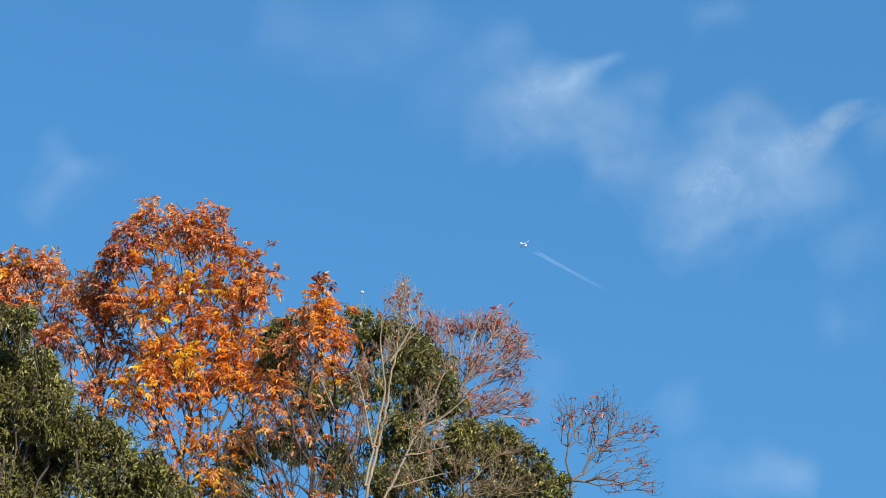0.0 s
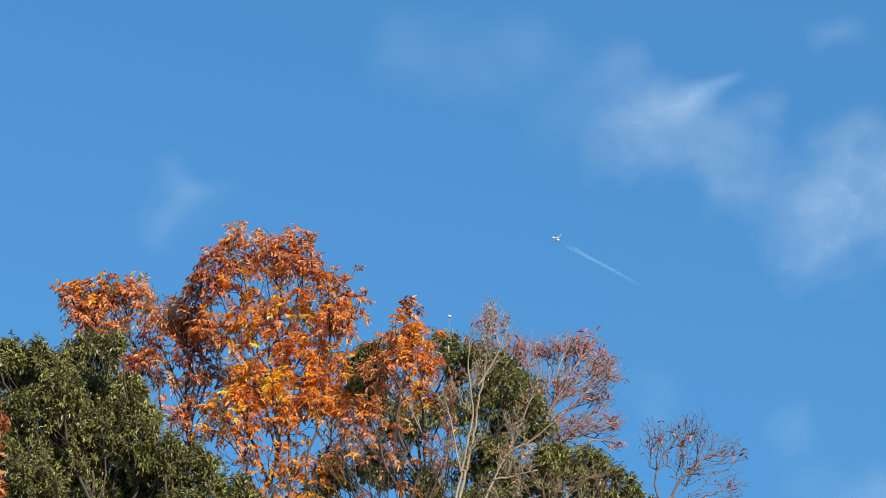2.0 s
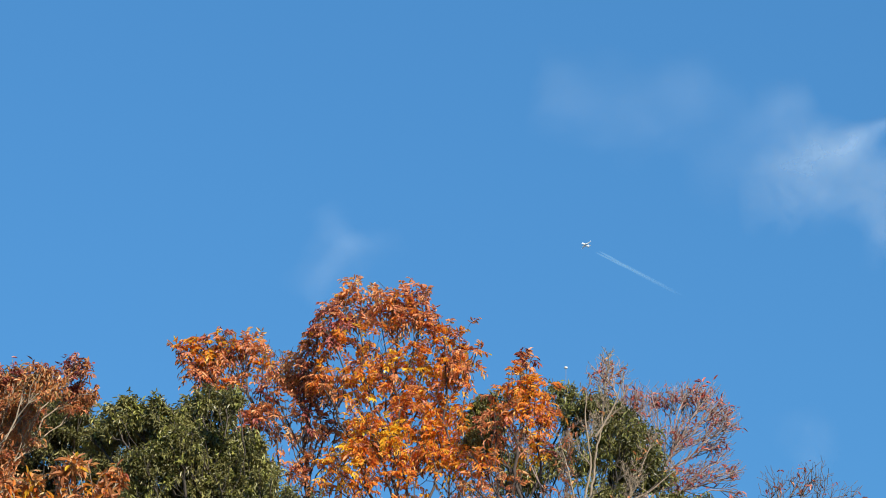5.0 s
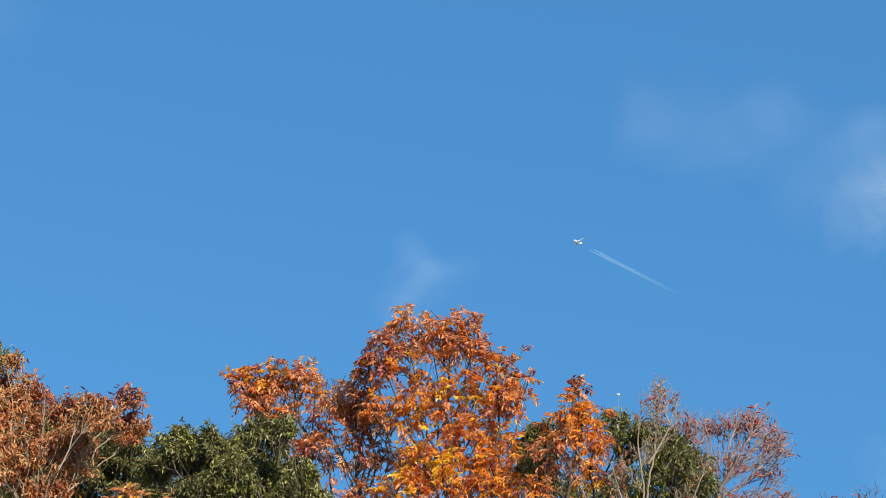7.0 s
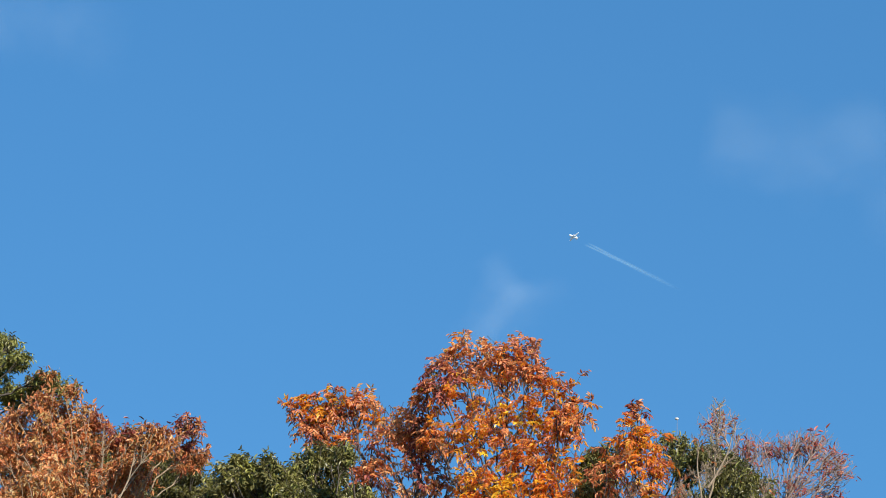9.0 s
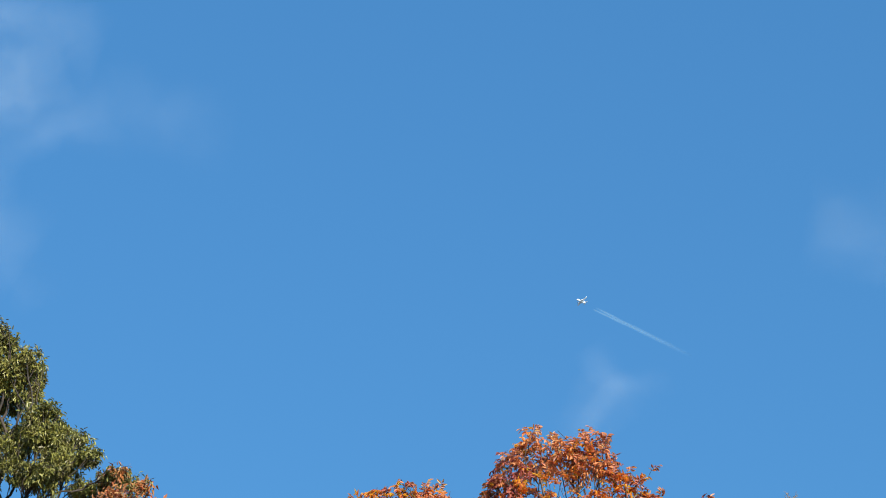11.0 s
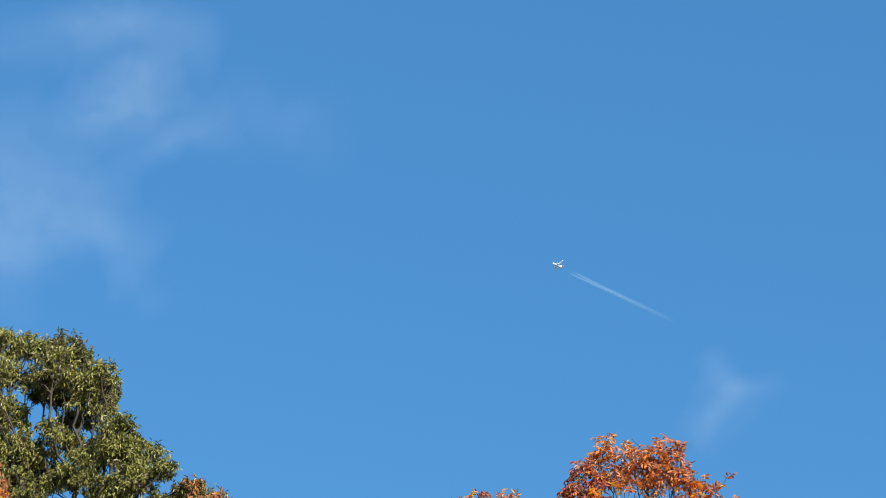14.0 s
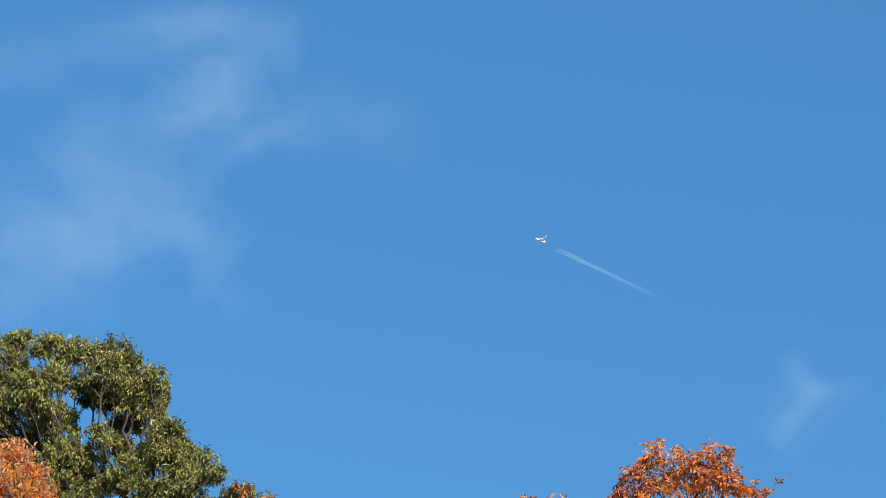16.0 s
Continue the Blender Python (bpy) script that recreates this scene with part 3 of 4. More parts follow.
pole_tree("bare_tree", "pale-barked tree almost bare of leaves, with straight upright stems", [[(-1.28, 37.40, 13.69), (-1.05, 37.40, 14.80), (-0.85, 37.40, 15.80), (-0.72, 37.40, 16.58), (-0.62, 37.40, 17.25), (-0.56, 37.40, 17.82)], [(-0.72, 37.40, 16.58), (-0.48, 37.40, 16.99), (-0.33, 37.40, 17.41)], [(-0.94, 37.40, 15.36), (-0.78, 37.40, 16.17), (-0.86, 37.40, 16.83), (-0.83, 37.40, 17.25)], [(-1.05, 37.40, 14.80), (-0.94, 37.40, 15.28), (-1.10, 37.40, 16.09), (-1.24, 37.40, 16.58)]],
     PALE_BARK, RUST, 16, girth=0.029)
pole_tree("bare_tree", "leaning pale tree with crooked bare branches", [[(-1.07, 37.20, 13.63), (-0.73, 37.20, 14.69), (-0.48, 37.20, 15.20), (-0.29, 37.20, 15.55), (-0.11, 37.20, 16.01), (0.12, 37.20, 16.50)], [(-0.51, 37.20, 15.15), (-0.24, 37.20, 15.22), (0.05, 37.20, 15.28)], [(-0.29, 37.20, 15.55), (0.05, 37.20, 15.73), (0.35, 37.20, 16.01)], [(-0.73, 37.20, 14.69), (-0.33, 37.20, 14.80), (0.12, 37.20, 14.92)]],
     PALE_BARK, RUST, 27, girth=0.022, reach=0.5)
pole_tree("bare_tree", "thin grey-brown pole of a young bare tree", [[(-1.22, 37.80, 13.82), (-1.17, 37.80, 14.83), (-1.11, 37.80, 15.91), (-1.06, 37.80, 16.91)], [(-1.15, 37.80, 15.10), (-1.41, 37.80, 15.75), (-1.58, 37.80, 16.32)], [(-1.13, 37.80, 15.58), (-1.49, 37.80, 16.08), (-1.74, 37.80, 16.66)]],
     RED_BARK, RUST, 28, girth=0.018, reach=0.55, keep=0.12)
tree("bare_shrub", "leafless tangle of brown twigs before a low evergreen", (0.9, 37.6), (0.12, 37.70, 13.95), [(0.35, 37.70, 15.26, 0.46, 0.32), (0.92, 37.70, 15.39, 0.34, 0.31), (0.65, 37.70, 14.90, 0.53, 0.24), (-0.15, 37.70, 15.51, 0.32, 0.32), (1.19, 37.70, 14.98, 0.31, 0.21), (-0.49, 37.70, 15.06, 0.34, 0.31)],
     TWIG_BARK, RUST, 26, tips=1000, each=1, size=0.07, keep=0.05, shell=0.75, twig=0.0028, power=3.2, reach=0.45, jitter=0.3)
tree("bare_tree", "nearly bare tree with reddish twigs and a few red leaves", (-0.3, 40.9), (-0.97, 39.00, 14.78), [(0.13, 40.70, 18.49, 0.42, 0.30), (0.81, 40.70, 18.53, 0.37, 0.27), (1.12, 40.70, 18.13, 0.30, 0.34), (-0.20, 40.70, 18.53, 0.30, 0.25), (0.60, 40.70, 18.49, 0.39, 0.29), (0.97, 40.70, 18.26, 0.32, 0.32), (-0.20, 40.70, 18.26, 0.39, 0.32), (1.01, 40.70, 17.72, 0.30, 0.30), (0.47, 40.70, 17.90, 0.50, 0.37), (1.21, 40.70, 17.32, 0.25, 0.28), (0.71, 40.70, 17.28, 0.47, 0.28), (-0.03, 40.70, 17.54, 0.42, 0.37), (0.30, 40.70, 17.10, 0.46, 0.25), (-0.62, 40.70, 18.90, 0.34, 0.34), (-0.37, 40.70, 17.81, 0.33, 0.33), (1.25, 40.70, 16.97, 0.17, 0.13)],
     RED_BARK, RED, 17, tips=4600, each=3, size=0.10, slim=0.32, keep=0.12, shell=0.75, twig=0.0032, power=3.7, reach=0.7, jitter=0.18,
     tints=((1.21, 17.28, 0.42, RED, 0.30),))
tree("bare_tree", "small bare tree with curved dark twigs and a few red leaves", (1.7, 38.8), (1.77, 38.80, 15.37), [(1.71, 38.80, 16.33, 0.25, 0.36), (2.06, 38.80, 16.33, 0.38, 0.38), (2.33, 38.80, 16.48, 0.27, 0.33), (2.69, 38.80, 16.16, 0.36, 0.33), (2.25, 38.80, 15.87, 0.43, 0.25), (2.79, 38.80, 15.62, 0.28, 0.28), (2.39, 38.80, 15.37, 0.39, 0.24), (2.90, 38.80, 15.29, 0.20, 0.20)],
     GREY_BARK, RED, 18, tips=1000, each=2, size=0.10, slim=0.3, keep=0.12, shell=0.65, twig=0.0027, power=2.9, reach=0.5, jitter=0.2)
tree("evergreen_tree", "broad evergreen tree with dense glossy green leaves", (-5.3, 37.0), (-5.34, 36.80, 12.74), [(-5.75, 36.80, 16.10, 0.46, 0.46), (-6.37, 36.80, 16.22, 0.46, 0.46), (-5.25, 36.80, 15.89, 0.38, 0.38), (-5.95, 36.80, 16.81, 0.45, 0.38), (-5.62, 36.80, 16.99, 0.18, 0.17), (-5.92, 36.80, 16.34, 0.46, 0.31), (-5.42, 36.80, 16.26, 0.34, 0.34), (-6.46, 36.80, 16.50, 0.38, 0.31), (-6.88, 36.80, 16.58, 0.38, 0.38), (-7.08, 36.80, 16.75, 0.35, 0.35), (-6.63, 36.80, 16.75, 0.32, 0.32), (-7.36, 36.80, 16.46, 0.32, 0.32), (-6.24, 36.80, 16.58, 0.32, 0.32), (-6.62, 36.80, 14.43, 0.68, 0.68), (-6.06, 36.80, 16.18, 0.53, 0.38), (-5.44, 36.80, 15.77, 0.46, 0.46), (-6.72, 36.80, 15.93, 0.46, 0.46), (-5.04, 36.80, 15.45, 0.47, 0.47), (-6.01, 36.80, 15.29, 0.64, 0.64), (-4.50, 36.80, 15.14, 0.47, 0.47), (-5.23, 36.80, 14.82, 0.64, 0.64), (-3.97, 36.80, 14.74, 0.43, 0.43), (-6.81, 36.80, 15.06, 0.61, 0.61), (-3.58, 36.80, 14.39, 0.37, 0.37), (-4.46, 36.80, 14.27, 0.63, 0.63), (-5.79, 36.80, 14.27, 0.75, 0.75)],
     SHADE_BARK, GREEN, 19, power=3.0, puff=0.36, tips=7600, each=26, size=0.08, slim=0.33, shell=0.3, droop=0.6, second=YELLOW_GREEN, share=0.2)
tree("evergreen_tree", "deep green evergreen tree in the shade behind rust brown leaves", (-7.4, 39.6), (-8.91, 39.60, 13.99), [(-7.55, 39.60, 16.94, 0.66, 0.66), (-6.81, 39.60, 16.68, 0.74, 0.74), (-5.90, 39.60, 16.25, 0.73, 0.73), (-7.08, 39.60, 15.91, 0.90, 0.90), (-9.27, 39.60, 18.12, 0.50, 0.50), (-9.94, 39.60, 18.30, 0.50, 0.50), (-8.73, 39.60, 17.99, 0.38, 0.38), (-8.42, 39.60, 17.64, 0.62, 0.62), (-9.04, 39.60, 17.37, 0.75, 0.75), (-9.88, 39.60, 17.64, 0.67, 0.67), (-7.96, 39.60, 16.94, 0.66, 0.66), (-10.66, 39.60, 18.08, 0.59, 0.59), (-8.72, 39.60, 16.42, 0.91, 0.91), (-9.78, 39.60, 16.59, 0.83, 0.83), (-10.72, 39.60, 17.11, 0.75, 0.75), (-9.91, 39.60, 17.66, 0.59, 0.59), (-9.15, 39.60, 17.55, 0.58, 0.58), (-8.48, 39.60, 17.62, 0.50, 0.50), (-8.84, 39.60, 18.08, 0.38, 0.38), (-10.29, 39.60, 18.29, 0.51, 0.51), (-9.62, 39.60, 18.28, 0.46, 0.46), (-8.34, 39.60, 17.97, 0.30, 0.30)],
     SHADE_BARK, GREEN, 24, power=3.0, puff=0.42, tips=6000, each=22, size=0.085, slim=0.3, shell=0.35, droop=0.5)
tree("autumn_oak", "bushy autumn tree with rust brown leaves and pale twigs", (-8.3, 37.6), (-8.78, 37.40, 14.00), [(-7.91, 37.40, 17.75, 0.24, 0.24), (-8.32, 37.40, 17.54, 0.40, 0.33), (-7.84, 37.40, 17.29, 0.30, 0.30), (-8.79, 37.40, 17.58, 0.36, 0.30), (-9.35, 37.40, 17.75, 0.40, 0.48), (-8.73, 37.40, 16.91, 0.55, 0.55), (-9.43, 37.40, 16.99, 0.48, 0.48), (-9.06, 37.40, 16.25, 0.55, 0.55), (-9.88, 37.40, 17.58, 0.40, 0.48), (-10.01, 37.40, 18.17, 0.29, 0.29), (-9.63, 37.40, 18.36, 0.18, 0.18), (-9.70, 37.40, 18.00, 0.24, 0.24), (-10.28, 37.40, 17.75, 0.44, 0.44), (-10.45, 37.40, 17.16, 0.56, 0.56), (-9.95, 37.40, 16.75, 0.55, 0.55)],
     PALE_BARK, BROWN, 20, power=3.6, puff=0.45, tips=3400, each=10, size=0.088, slim=0.36, shell=0.42, second=RUST, share=0.4, twig=0.0034, keep=0.95, droop=0.5,
     # maroon along the top rim: shade on edge-on leaves, put into their colour
     tints=((-8.08, 17.83, 0.32, MAROON, 0.80), (-8.96, 17.94, 0.32, MAROON, 0.60), (-9.71, 17.20, 0.40, RUST, 0.80), (-9.65, 18.57, 0.36, YELLOW_GREEN, 0.35), (-8.69, 17.42, 0.24, YELLOW_GREEN, 0.20),))
tree("autumn_oak", "orange autumn tree with large drooping leaves nearer the path", (-6.6, 33.0), (-6.89, 33.00, 12.61), [(-6.50, 33.00, 14.39, 0.27, 0.22), (-6.91, 33.00, 14.50, 0.31, 0.19), (-7.08, 33.00, 14.07, 0.41, 0.41), (-6.53, 33.00, 13.99, 0.31, 0.31), (-7.50, 33.00, 14.28, 0.34, 0.28), (-6.90, 33.00, 13.50, 0.48, 0.48), (-7.65, 33.00, 13.71, 0.41, 0.41), (-6.50, 33.00, 13.57, 0.27, 0.27)],
     PALE_BARK, BROWN, 21, puff=0.45, tips=520, each=9, size=0.14, slim=0.32, shell=0.5, droop=0.45, twig=0.0045, second=ORANGE, share=0.25)
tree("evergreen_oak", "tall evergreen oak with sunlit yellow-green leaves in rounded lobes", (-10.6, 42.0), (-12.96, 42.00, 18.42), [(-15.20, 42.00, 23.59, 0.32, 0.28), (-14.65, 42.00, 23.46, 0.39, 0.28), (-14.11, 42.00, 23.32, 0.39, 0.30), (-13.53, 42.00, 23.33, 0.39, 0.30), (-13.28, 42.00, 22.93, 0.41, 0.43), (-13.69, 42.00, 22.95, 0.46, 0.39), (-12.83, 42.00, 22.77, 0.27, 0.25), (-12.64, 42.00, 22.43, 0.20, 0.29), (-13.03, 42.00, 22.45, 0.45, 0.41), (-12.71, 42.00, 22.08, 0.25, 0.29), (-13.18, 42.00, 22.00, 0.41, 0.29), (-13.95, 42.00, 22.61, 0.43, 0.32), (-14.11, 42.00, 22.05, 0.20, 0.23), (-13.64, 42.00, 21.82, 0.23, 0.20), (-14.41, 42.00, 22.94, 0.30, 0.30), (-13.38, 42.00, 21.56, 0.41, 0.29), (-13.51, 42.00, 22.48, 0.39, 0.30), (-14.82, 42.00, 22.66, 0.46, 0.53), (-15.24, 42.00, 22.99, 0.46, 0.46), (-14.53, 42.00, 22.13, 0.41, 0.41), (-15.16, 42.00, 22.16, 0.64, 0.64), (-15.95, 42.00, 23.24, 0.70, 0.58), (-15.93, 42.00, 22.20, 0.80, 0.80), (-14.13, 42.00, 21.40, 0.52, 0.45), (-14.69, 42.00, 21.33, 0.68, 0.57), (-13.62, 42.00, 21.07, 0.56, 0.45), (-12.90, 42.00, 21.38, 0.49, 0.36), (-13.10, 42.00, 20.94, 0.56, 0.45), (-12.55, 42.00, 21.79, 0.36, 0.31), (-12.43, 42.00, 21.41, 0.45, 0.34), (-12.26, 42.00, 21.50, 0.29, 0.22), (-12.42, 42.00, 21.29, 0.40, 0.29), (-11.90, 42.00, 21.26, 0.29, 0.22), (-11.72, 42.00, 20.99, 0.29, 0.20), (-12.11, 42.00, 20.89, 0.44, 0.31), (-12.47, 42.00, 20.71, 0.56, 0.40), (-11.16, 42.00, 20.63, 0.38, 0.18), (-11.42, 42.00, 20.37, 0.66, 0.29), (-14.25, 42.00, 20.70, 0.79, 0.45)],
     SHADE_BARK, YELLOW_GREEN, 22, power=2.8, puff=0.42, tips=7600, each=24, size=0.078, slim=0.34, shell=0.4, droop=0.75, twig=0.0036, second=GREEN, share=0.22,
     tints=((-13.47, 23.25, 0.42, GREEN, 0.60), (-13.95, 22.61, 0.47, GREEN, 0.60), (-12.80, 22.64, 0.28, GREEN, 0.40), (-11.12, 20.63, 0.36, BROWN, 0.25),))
tree("autumn_oak", "rust red autumn tree with fine pale twigs", (-12.2, 38.0), (-13.12, 38.00, 16.74), [(-13.65, 38.00, 19.60, 0.37, 0.29), (-13.23, 38.00, 19.30, 0.20, 0.22), (-13.76, 38.00, 19.23, 0.50, 0.50), (-13.23, 38.00, 18.79, 0.46, 0.46), (-13.58, 38.00, 18.44, 0.67, 0.67)],
     PALE_BARK, RUST, 23, tips=1700, each=8, size=0.085, slim=0.34, shell=0.45, second=ORANGE, share=0.35, twig=0.003, keep=0.9)

# a small pale speck above the dark crown; the thin stalk is added to hold it
def pale_speck():
    foot, tip = Vector((-1.24, 40.20, 18.31)) - DARK.location, Vector((-1.19, 40.20, 18.80)) - DARK.location
    v, f = [], []
    for k, (p, r) in enumerate(((foot, 0.004), (foot.lerp(tip, 0.5) + Vector((0.02, 0, 0.01)), 0.003), (tip, 0.003))):
        for i in range(5):
            a = i * 2 * math.pi / 5
            v.append(p + Vector((math.cos(a), math.sin(a), 0)) * r)
    for k in range(2):
        for i in range(5):
            f.append((k * 5 + i, k * 5 + (i + 1) % 5, k * 5 + 5 + (i + 1) % 5, k * 5 + 5 + i))
    stalk = part("stalk", mesh_of("stalk", v, f, PALE_BARK), DARK)
    bm = bmesh.new()
    bmesh.ops.create_icosphere(bm, subdivisions=2, radius=0.019)
    for p in bm.verts:
        p.co.x *= 1.5
        p.co *= 1 + 0.25 * noise.noise(p.co * 60)
        p.co += tip
    me = bpy.data.meshes.new("pale_speck")
    bm.to_mesh(me)
    bm.free()
    me.materials.append(bark_material("pale_speck_surface", (0.5, 0.46, 0.4), (0.72, 0.68, 0.62)))
    part("pale_speck", me, stalk, "small pale speck above the dark crown")


pale_speck()

# ---- clouds ----
BREEZE = (17.8, -2.0, 0.0)   # metres a second


def wisp_mesh(name, spine, width, lean, fade, material, rng):
    """One feather of cloud: a bowed, rippled band along a curved line. lean above 1 crowds it to the left side of its line, fade above 1 to its far end."""
    p = np.array(spine, float)
    rows, cols = 41, 15
    t = np.linspace(0, len(p) - 1, rows)
    i = np.clip(t.astype(int), 0, len(p) - 2)
    f = (t - i)[:, None]
    before, after = p[np.maximum(i - 1, 0)], p[np.minimum(i + 2, len(p) - 1)]
    a, b = p[i], p[i + 1]
    c = 0.5 * (2 * a + (b - before) * f + (2 * before - 5 * a + 4 * b - after) * f ** 2 + (3 * a - before - 3 * b + after) * f ** 3)
    chord = unit(p[-1] - p[0])
    along = np.gradient(c, axis=0)
    along = unit(unit(along) + 1.5 * chord)
    side = np.stack([-along[:, 1], along[:, 0]], 1)
    ph = rng.random(4) * 6.28
    v, uv = [], []
    for j in range(cols):
        s = j / (cols - 1)
        for k in range(rows):
            u = k / (rows - 1)
            w = 1.5 * (width[0] + (width[1] - width[0]) * u) * (1 + 0.12 * math.sin(6 * u + ph[0]) + 0.07 * math.sin(13 * u + ph[3]))
            q = c[k] + side[k] * (s - 0.5) * w
            deep = 5 * math.sin(3 * u + ph[1]) + 3 * math.sin(5 * s + ph[2]) + 12 * (s - 0.5) ** 2
            v.append((q[0], q[1], deep))
            uv.append((u ** fade, s ** lean))
    quads = [(j * rows + k, j * rows + k + 1, (j + 1) * rows + k + 1, (j + 1) * rows + k) for j in range(cols - 1) for k in range(rows - 1)]
    me = quads_mesh(name, v, quads, material)
    layer = me.uv_layers.new(name="UVMap")
    order = np.zeros(len(me.loops), np.int32)
    me.loops.foreach_get("vertex_index", order)
    layer.data.foreach_set("uv", np.array(uv, np.float32)[order].ravel())
    return me


VEILS = {}


def cloud(label, start, facing, wisps, seed, tear=0.25):
    rng = np.random.default_rng(seed)
    top = tagged(new("cloud"), label, "cloud", "clouds")
    turn = look(facing, (0, 0, EYE)) @ pose(0, 0, 0, 0, 180, 0)
    top.matrix_world = Matrix.Translation(start) @ turn.to_3x3().to_4x4()
    for thick, width, lean, fade, spine in wisps:
        key = (max(1, round(thick * 125)) / 100, tear, 0.16 if width[1] < 0.45 * width[0] else 0.22 if max(width) < 45 else 0.34)
        if key not in VEILS:
            VEILS[key] = veil_material("cloud_veil", key[0], 0.013, tear, 0.8, key[2])
        ob = part("wisp", wisp_mesh("wisp", spine, width, lean, fade, VEILS[key], rng), top)
        ob.location = (0, 0, rng.uniform(-9, 9))
    return top


CLOUDS = [
    cloud("bright feathery white cirrus with hooked tips in a blue sky", (300, 3071, 1500), (300, 3071, 1500), [
        (0.340, (78, 92), 1.20, 0.85, [(-283, 23), (-230, 41), (-171, 51), (-119, 33), (-81, 2)]),
        (0.360, (65, 12), 1.25, 1.10, [(-223, 40), (-177, 61), (-143, 81), (-116, 98), (-82, 111)]),
        (0.260, (72, 85), 1.10, 0.90, [(-184, 48), (-126, 26), (-88, -5), (-53, -39), (-12, -70)]),
        (0.100, (46, 26), 1.00, 0.90, [(-113, 22), (-120, -16), (-131, -65)]),
        (0.150, (65, 17), 1.00, 1.20, [(-96, 32), (-66, 63), (-49, 78), (-35, 92)]),
        (0.420, (59, 118), 1.00, 0.95, [(-64, -136), (-26, -86), (24, -45), (80, -22), (145, -5)]),
        (0.260, (78, 59), 1.30, 0.90, [(-37, -46), (10, -2), (56, 23), (88, 17), (113, -8)]),
        (0.620, (55, 13), 1.15, 1.25, [(54, -40), (100, -16), (132, 3), (159, 25), (205, 41)]),
        (0.200, (92, 78), 0.85, 1.00, [(-14, -102), (52, -69), (124, -49), (170, -22)]),
        (0.140, (39, 59), 1.00, 1.00, [(178, -3), (209, 10), (261, 0)]),
        (0.110, (59, 72), 1.00, 1.00, [(121, -144), (167, -116), (225, -105)]),
    ], 31, 0.10),
    cloud("faint thin cirrus veil spread across the sky", (-36, 2839, 1500), (-36, 2839, 1500), [
        (0.100, (67, 98), 1.10, 1.00, [(-174, 39), (-107, 24), (-46, 15), (40, 10)]),
        (0.060, (37, 49), 1.00, 1.00, [(-165, 36), (-144, 37), (-107, 24)]),
        (0.050, (43, 55), 1.00, 1.00, [(-101, 6), (-70, -15), (-40, -37)]),
        (0.110, (80, 31), 0.90, 1.50, [(9, -24), (70, -10), (104, 10), (134, 27)]),
        (0.050, (73, 73), 1.00, 1.00, [(-15, -55), (34, -51), (83, -36)]),
        (0.050, (55, 55), 1.00, 1.00, [(-52, 36), (9, 31), (64, 19)]),
    ], 32, 0.05),
    cloud("small faint wisp of cirrus above the trees", (-451, 3190, 1500), (-451, 3190, 1500), [
        (0.070, (31, 27), 1.00, 1.00, [(-41, -46), (-12, -1), (16, 25), (79, 32)]),
        (0.075, (61, 75), 1.20, 1.00, [(-41, -49), (-7, -1), (24, 41)]),
        (0.050, (41, 34), 1.00, 1.00, [(-21, 76), (-2, 40), (22, 11)]),
    ], 33, 0.05),
    cloud("pale low wisps of thin cloud", (369, 4102, 1500), (369, 4102, 1500), [
        (0.200, (58, 75), 1.20, 1.00, [(41, -54), (99, -31), (148, -40), (181, -62)]),
        (0.070, (67, 58), 1.00, 1.00, [(-53, 94), (-21, 68), (-10, 18)]),
        (0.100, (75, 75), 1.00, 1.00, [(-42, -47), (17, -24), (82, -59)]),
        (0.060, (67, 50), 1.00, 1.00, [(-242, 176), (-215, 108), (-230, 42)]),
        (0.050, (67, 67), 1.00, 1.00, [(174, 195), (231, 185), (282, 208)]),
    ], 34, 0.05),
    cloud("scattered faint shreds of thin cloud", (438, 3096, 1500), (438, 3096, 1500), [
        (0.100, (40, 33), 1.00, 1.20, [(-146, 163), (-109, 172), (-67, 172)]),
        (0.060, (33, 33), 1.00, 1.00, [(-18, -174), (3, -198), (20, -196)]),
    ], 35, 0.05),
    cloud("broad hazy cirrus swirl with curved bands", (-1057, 2504, 1500), (-772, 2472, 1500), [
        (0.130, (53, 77), 1.20, 1.10, [(-131, 73), (-55, 104), (11, 121), (73, 127), (117, 113), (139, 89)]),
        (0.200, (83, 53), 0.80, 1.40, [(-40, -7), (2, 28), (39, 59), (72, 81), (110, 92)]),
        (0.090, (89, 95), 1.00, 1.00, [(-94, -43), (-58, 0), (-10, 39)]),
        (0.085, (47, 53), 0.90, 1.10, [(40, -14), (72, 13), (109, 38), (165, 51)]),
        (0.050, (53, 83), 1.00, 1.00, [(110, 32), (183, 53), (288, 31)]),
        (0.150, (101, 65), 1.40, 1.20, [(-178, -112), (-100, -103), (-39, -85), (4, -63), (68, -49)]),
        (0.100, (53, 77), 1.00, 1.00, [(-18, -73), (33, -72), (69, -86), (94, -112)]),
        (0.120, (89, 65), 1.00, 1.00, [(-231, -139), (-132, -123), (-49, -107), (29, -83)]),
        (0.070, (71, 83), 1.00, 1.00, [(-193, -63), (-93, -48), (-10, -33), (76, -34)]),
        (0.050, (35, 41), 1.00, 1.00, [(77, -85), (89, -124), (115, -156)]),
        (0.080, (71, 53), 1.00, 1.00, [(-227, 81), (-160, 82), (-87, 83)]),
        (0.050, (71, 71), 1.00, 1.00, [(-183, -181), (-106, -163), (-17, -144)]),
    ], 36, 0.05),
]

# ---- the jet and its trail ----
HEADING, BANK, FLIGHT = 141.9, 24.0, 1900.0
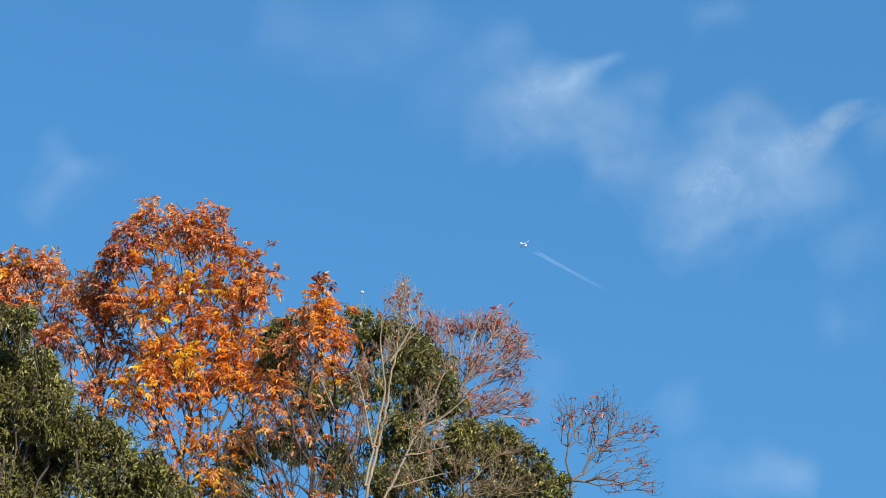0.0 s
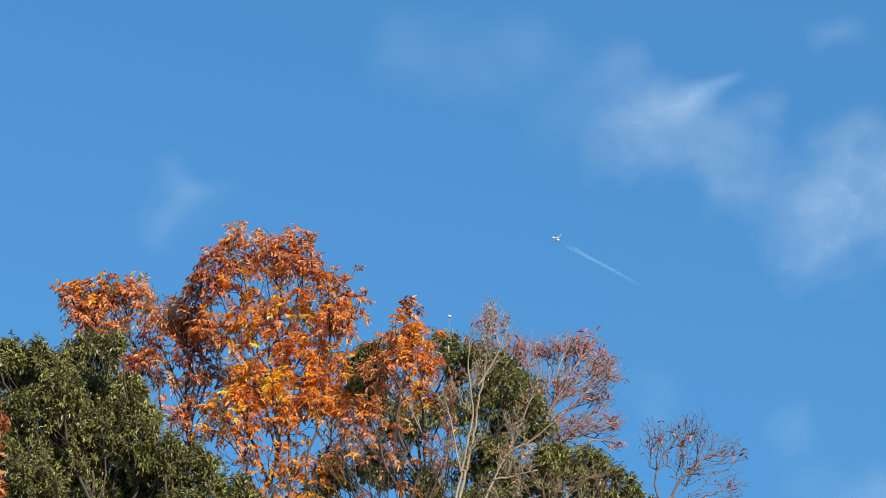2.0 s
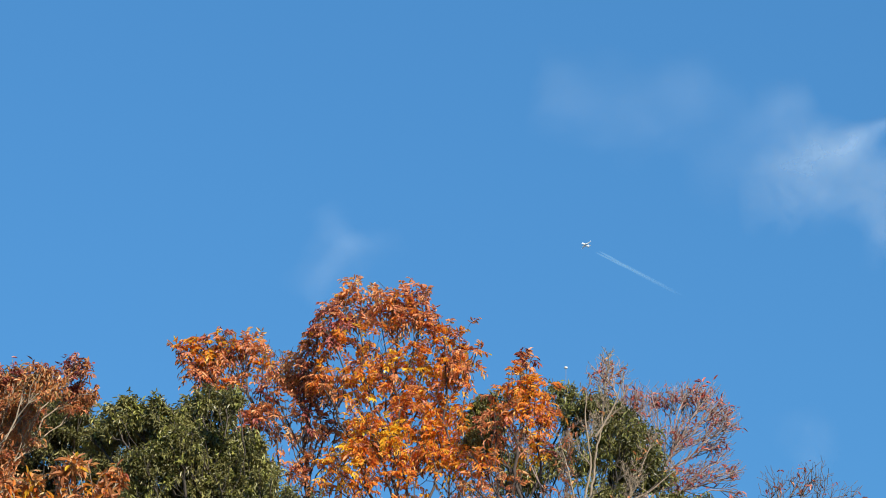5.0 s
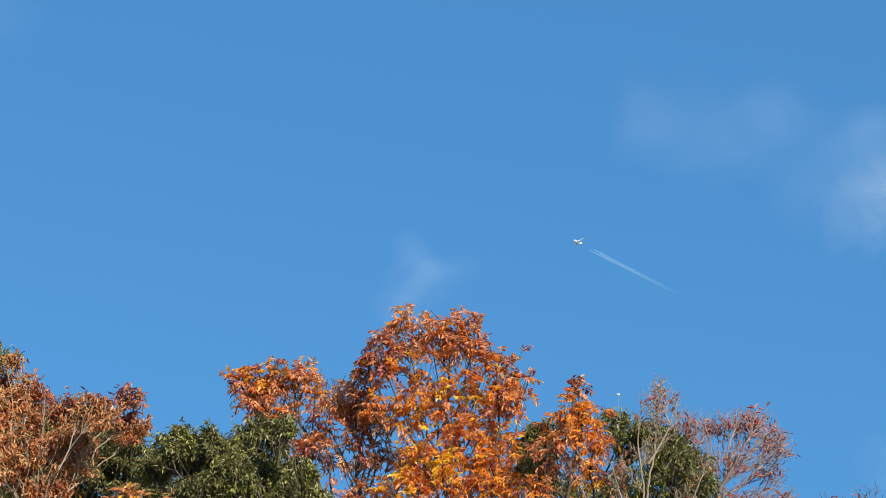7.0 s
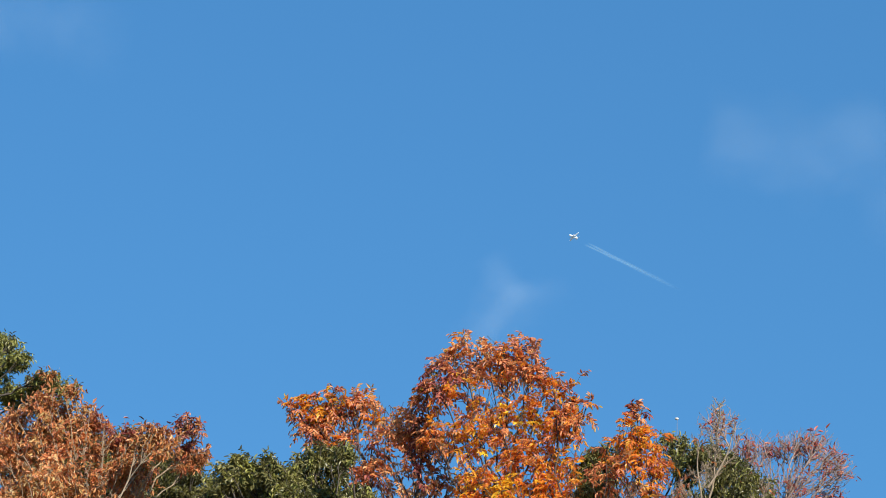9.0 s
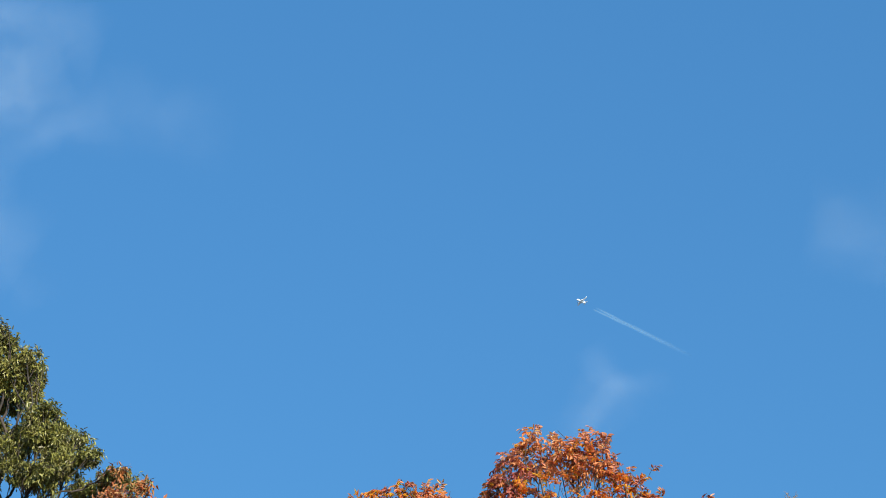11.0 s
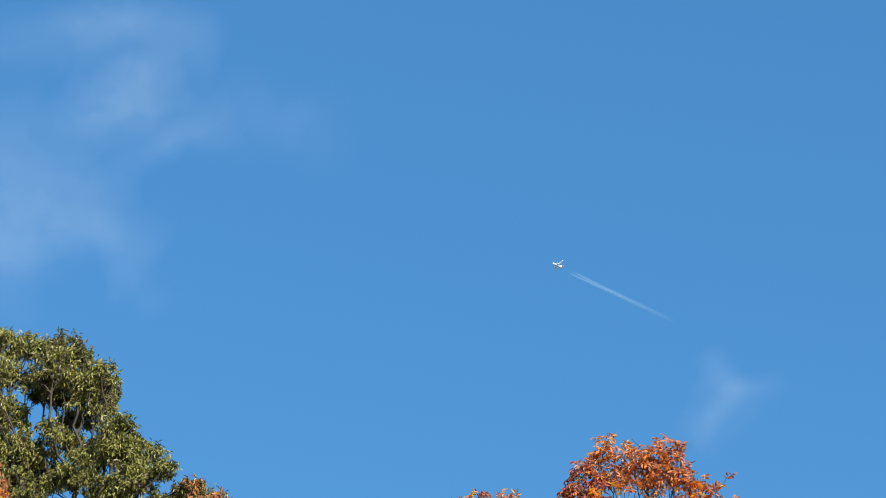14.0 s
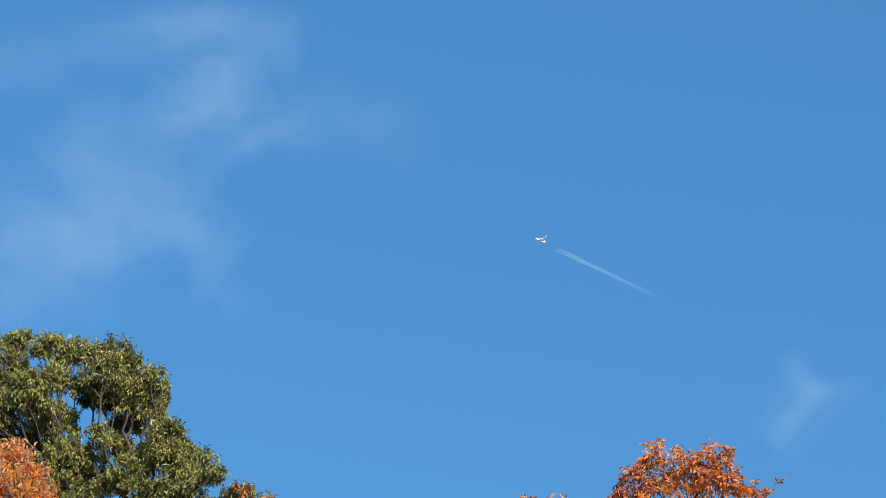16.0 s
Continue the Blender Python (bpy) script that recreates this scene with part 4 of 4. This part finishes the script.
# seconds, place in metres
COURSE = [
    (0.0, 126.0, 4247.0),
    (1.0, 82.7, 4192.1),
    (2.0, 39.7, 4137.4),
    (3.0, -3.0, 4083.1),
    (4.0, -45.3, 4029.2),
    (5.0, -87.2, 3975.6),
    (6.0, -128.8, 3922.5),
    (7.0, -170.0, 3869.9),
    (8.0, -210.8, 3817.8),
    (9.0, -251.3, 3766.3),
    (10.0, -291.4, 3715.4),
    (11.0, -331.1, 3665.2),
    (12.0, -370.5, 3615.7),
    (13.0, -409.5, 3567.0),
    (14.0, -448.2, 3519.1),
    (15.0, -486.5, 3472.0),
    (16.0, -524.4, 3425.8),
]


def ring_body(name, stations, material, sides=16):
    """A closed round body along y: (y, radius, lift) from end to end."""
    v, f = [], []
    for y, r, z in stations:
        for k in range(sides):
            a = 2 * math.pi * k / sides
            v.append((r * math.cos(a), y, z + r * math.sin(a)))
    for s in range(len(stations) - 1):
        for k in range(sides):
            f.append((s * sides + k, s * sides + (k + 1) % sides, (s + 1) * sides + (k + 1) % sides, (s + 1) * sides + k))
    f.append(tuple(range(sides))[::-1])
    f.append(tuple(range((len(stations) - 1) * sides, len(stations) * sides)))
    return mesh_of(name, v, f, material)


def wing_mesh(name, sections, material):
    """A thick, tapered blade through sections (leading point, chord, thickness), chord to the rear; span by the points."""
    v, f = [], []
    prof = [(0, 0), (0.15, 0.5), (0.5, 0.45), (1, 0.02), (1, -0.02), (0.5, -0.3), (0.15, -0.35)]
    for (x, y, z), chord, thick, flat in sections:
        for s, h in prof:
            v.append((x, y - s * chord, z + h * thick) if flat else (x + h * thick, y - s * chord, z))
    m = len(prof)
    for k in range(len(sections) - 1):
        for i in range(m):
            f.append((k * m + i, k * m + (i + 1) % m, (k + 1) * m + (i + 1) % m, (k + 1) * m + i))
    f.append(tuple(range(m))[::-1])
    f.append(tuple(range((len(sections) - 1) * m, len(sections) * m)))
    return mesh_of(name, v, f, material, smooth=False)


def jet():
    top = tagged(new("airliner"), "white twin-engined jet airliner flying high overhead", "aeroplane")
    part("fuselage", ring_body("fuselage", [(8.9, 0.1, -0.3), (8.6, 0.5, -0.24), (7.9, 0.95, -0.1), (7.0, 1.22, 0), (5.8, 1.35, 0), (-3.5, 1.35, 0), (-6.0, 1.1, 0.25), (-8.2, 0.6, 0.6), (-9.5, 0.2, 0.85)], WHITE), top)
    for s in (1, -1):
        part("wing", wing_mesh("wing", [((1.1 * s, 3.0, -0.8), 5.4, 0.8, True), ((3.8 * s, 1.1, -0.3), 3.1, 0.5, True), ((9.4 * s, -1.9, 1.0), 1.3, 0.22, True)], WHITE), top)
        part("winglet", wing_mesh("winglet", [((9.4 * s, -2.0, 1.0), 1.2, 0.16, False), ((9.6 * s, -2.8, 2.2), 0.6, 0.1, False)], WHITE), top)
        part("tailplane", wing_mesh("tailplane", [((0.5 * s, -7.0, 0.8), 2.6, 0.35, True), ((3.7 * s, -9.0, 1.1), 1.2, 0.16, True)], WHITE), top)
        eng = part("engine", ring_body("engine", [(4.0, 0.55, 0), (3.8, 0.72, 0), (2.6, 0.74, 0), (1.2, 0.5, 0), (0.7, 0.3, 0)], GREY), top)
        eng.location = (3.5 * s, 0.4, -1.3)
        part("intake_lip", ring_body("intake_lip", [(4.12, 0.62, 0), (4.08, 0.70, 0), (3.8, 0.735, 0)], METAL), eng, "bare metal lip")
        part("pylon", wing_mesh("pylon", [((3.5 * s, 3.0, -0.95), 3.0, 0.2, False), ((3.5 * s, 1.6, -0.4), 2.6, 0.2, False)], GREY), top)
    part("fin", wing_mesh("fin", [((0, -5.8, 1.0), 3.8, 0.35, False), ((0, -8.8, 4.8), 1.7, 0.18, False)], WHITE), top)
    part("cockpit_window", ring_body("cockpit_window", [(8.45, 0.50, -0.08), (8.15, 0.76, -0.02), (7.9, 0.88, 0.04)], GLASS), top)
    return top


def trail():
    """Two thin lines of ice that begin behind the engines, widen, and fade out."""
    top = tagged(new("contrail"), "short white double condensation trail thinning out behind the jet", "contrail")
    mat = veil_material("trail_ice", 0.2, 0.05, -0.3, 0.7, 0.12, 0.08, (0.58, 0.86, 1.0))
    for s in (1, -1):
        for lean in (120, 136):
            rows, cols = 60, 9
            v, uv = [], []
            for j in range(cols):
                w = j / (cols - 1) - 0.5
                for k in range(rows):
                    u = k / (rows - 1)
                    half = 1.7 + 1.7 * u + 0.25 * math.sin(23 * u + 2 * s)
                    mid = s * 2.9 * (1 - 0.75 * u ** 0.8) + 0.35 * math.sin(9 * u + s) + 0.15 * math.sin(31 * u)
                    a = radians(lean)
                    v.append((mid + 2 * w * half * math.cos(a), -27 - 208 * u, -1 + 2 * w * half * math.sin(a) - 1.5 * u))
                    uv.append((min(0.5, 0.02 + 5.0 * u) if u < 0.1 else 0.5 + 0.5 * ((u - 0.1) / 0.9) ** 0.6, j / (cols - 1)))
            quads = [(j * rows + k, j * rows + k + 1, (j + 1) * rows + k + 1, (j + 1) * rows + k) for j in range(cols - 1) for k in range(rows - 1)]
            me = quads_mesh("streak", v, quads, mat)
            layer = me.uv_layers.new(name="UVMap")
            order = np.zeros(len(me.loops), np.int32)
            me.loops.foreach_get("vertex_index", order)
            layer.data.foreach_set("uv", np.array(uv, np.float32)[order].ravel())
            part("streak", me, top)
    return top


JET, TRAIL = jet(), trail()


def motions():
    for ob, bank in ((JET, BANK), (TRAIL, 0.0)):
        walk(ob, [(t, pose(x, y, FLIGHT, 0, bank, HEADING)) for t, x, y in COURSE])
    for ob in CLOUDS:
        m = ob.matrix_world.copy()
        walk(ob, [(t, Matrix.Translation(Vector(BREEZE) * t) @ m) for t in (0.0, 8.0, 16.0)])


motions()
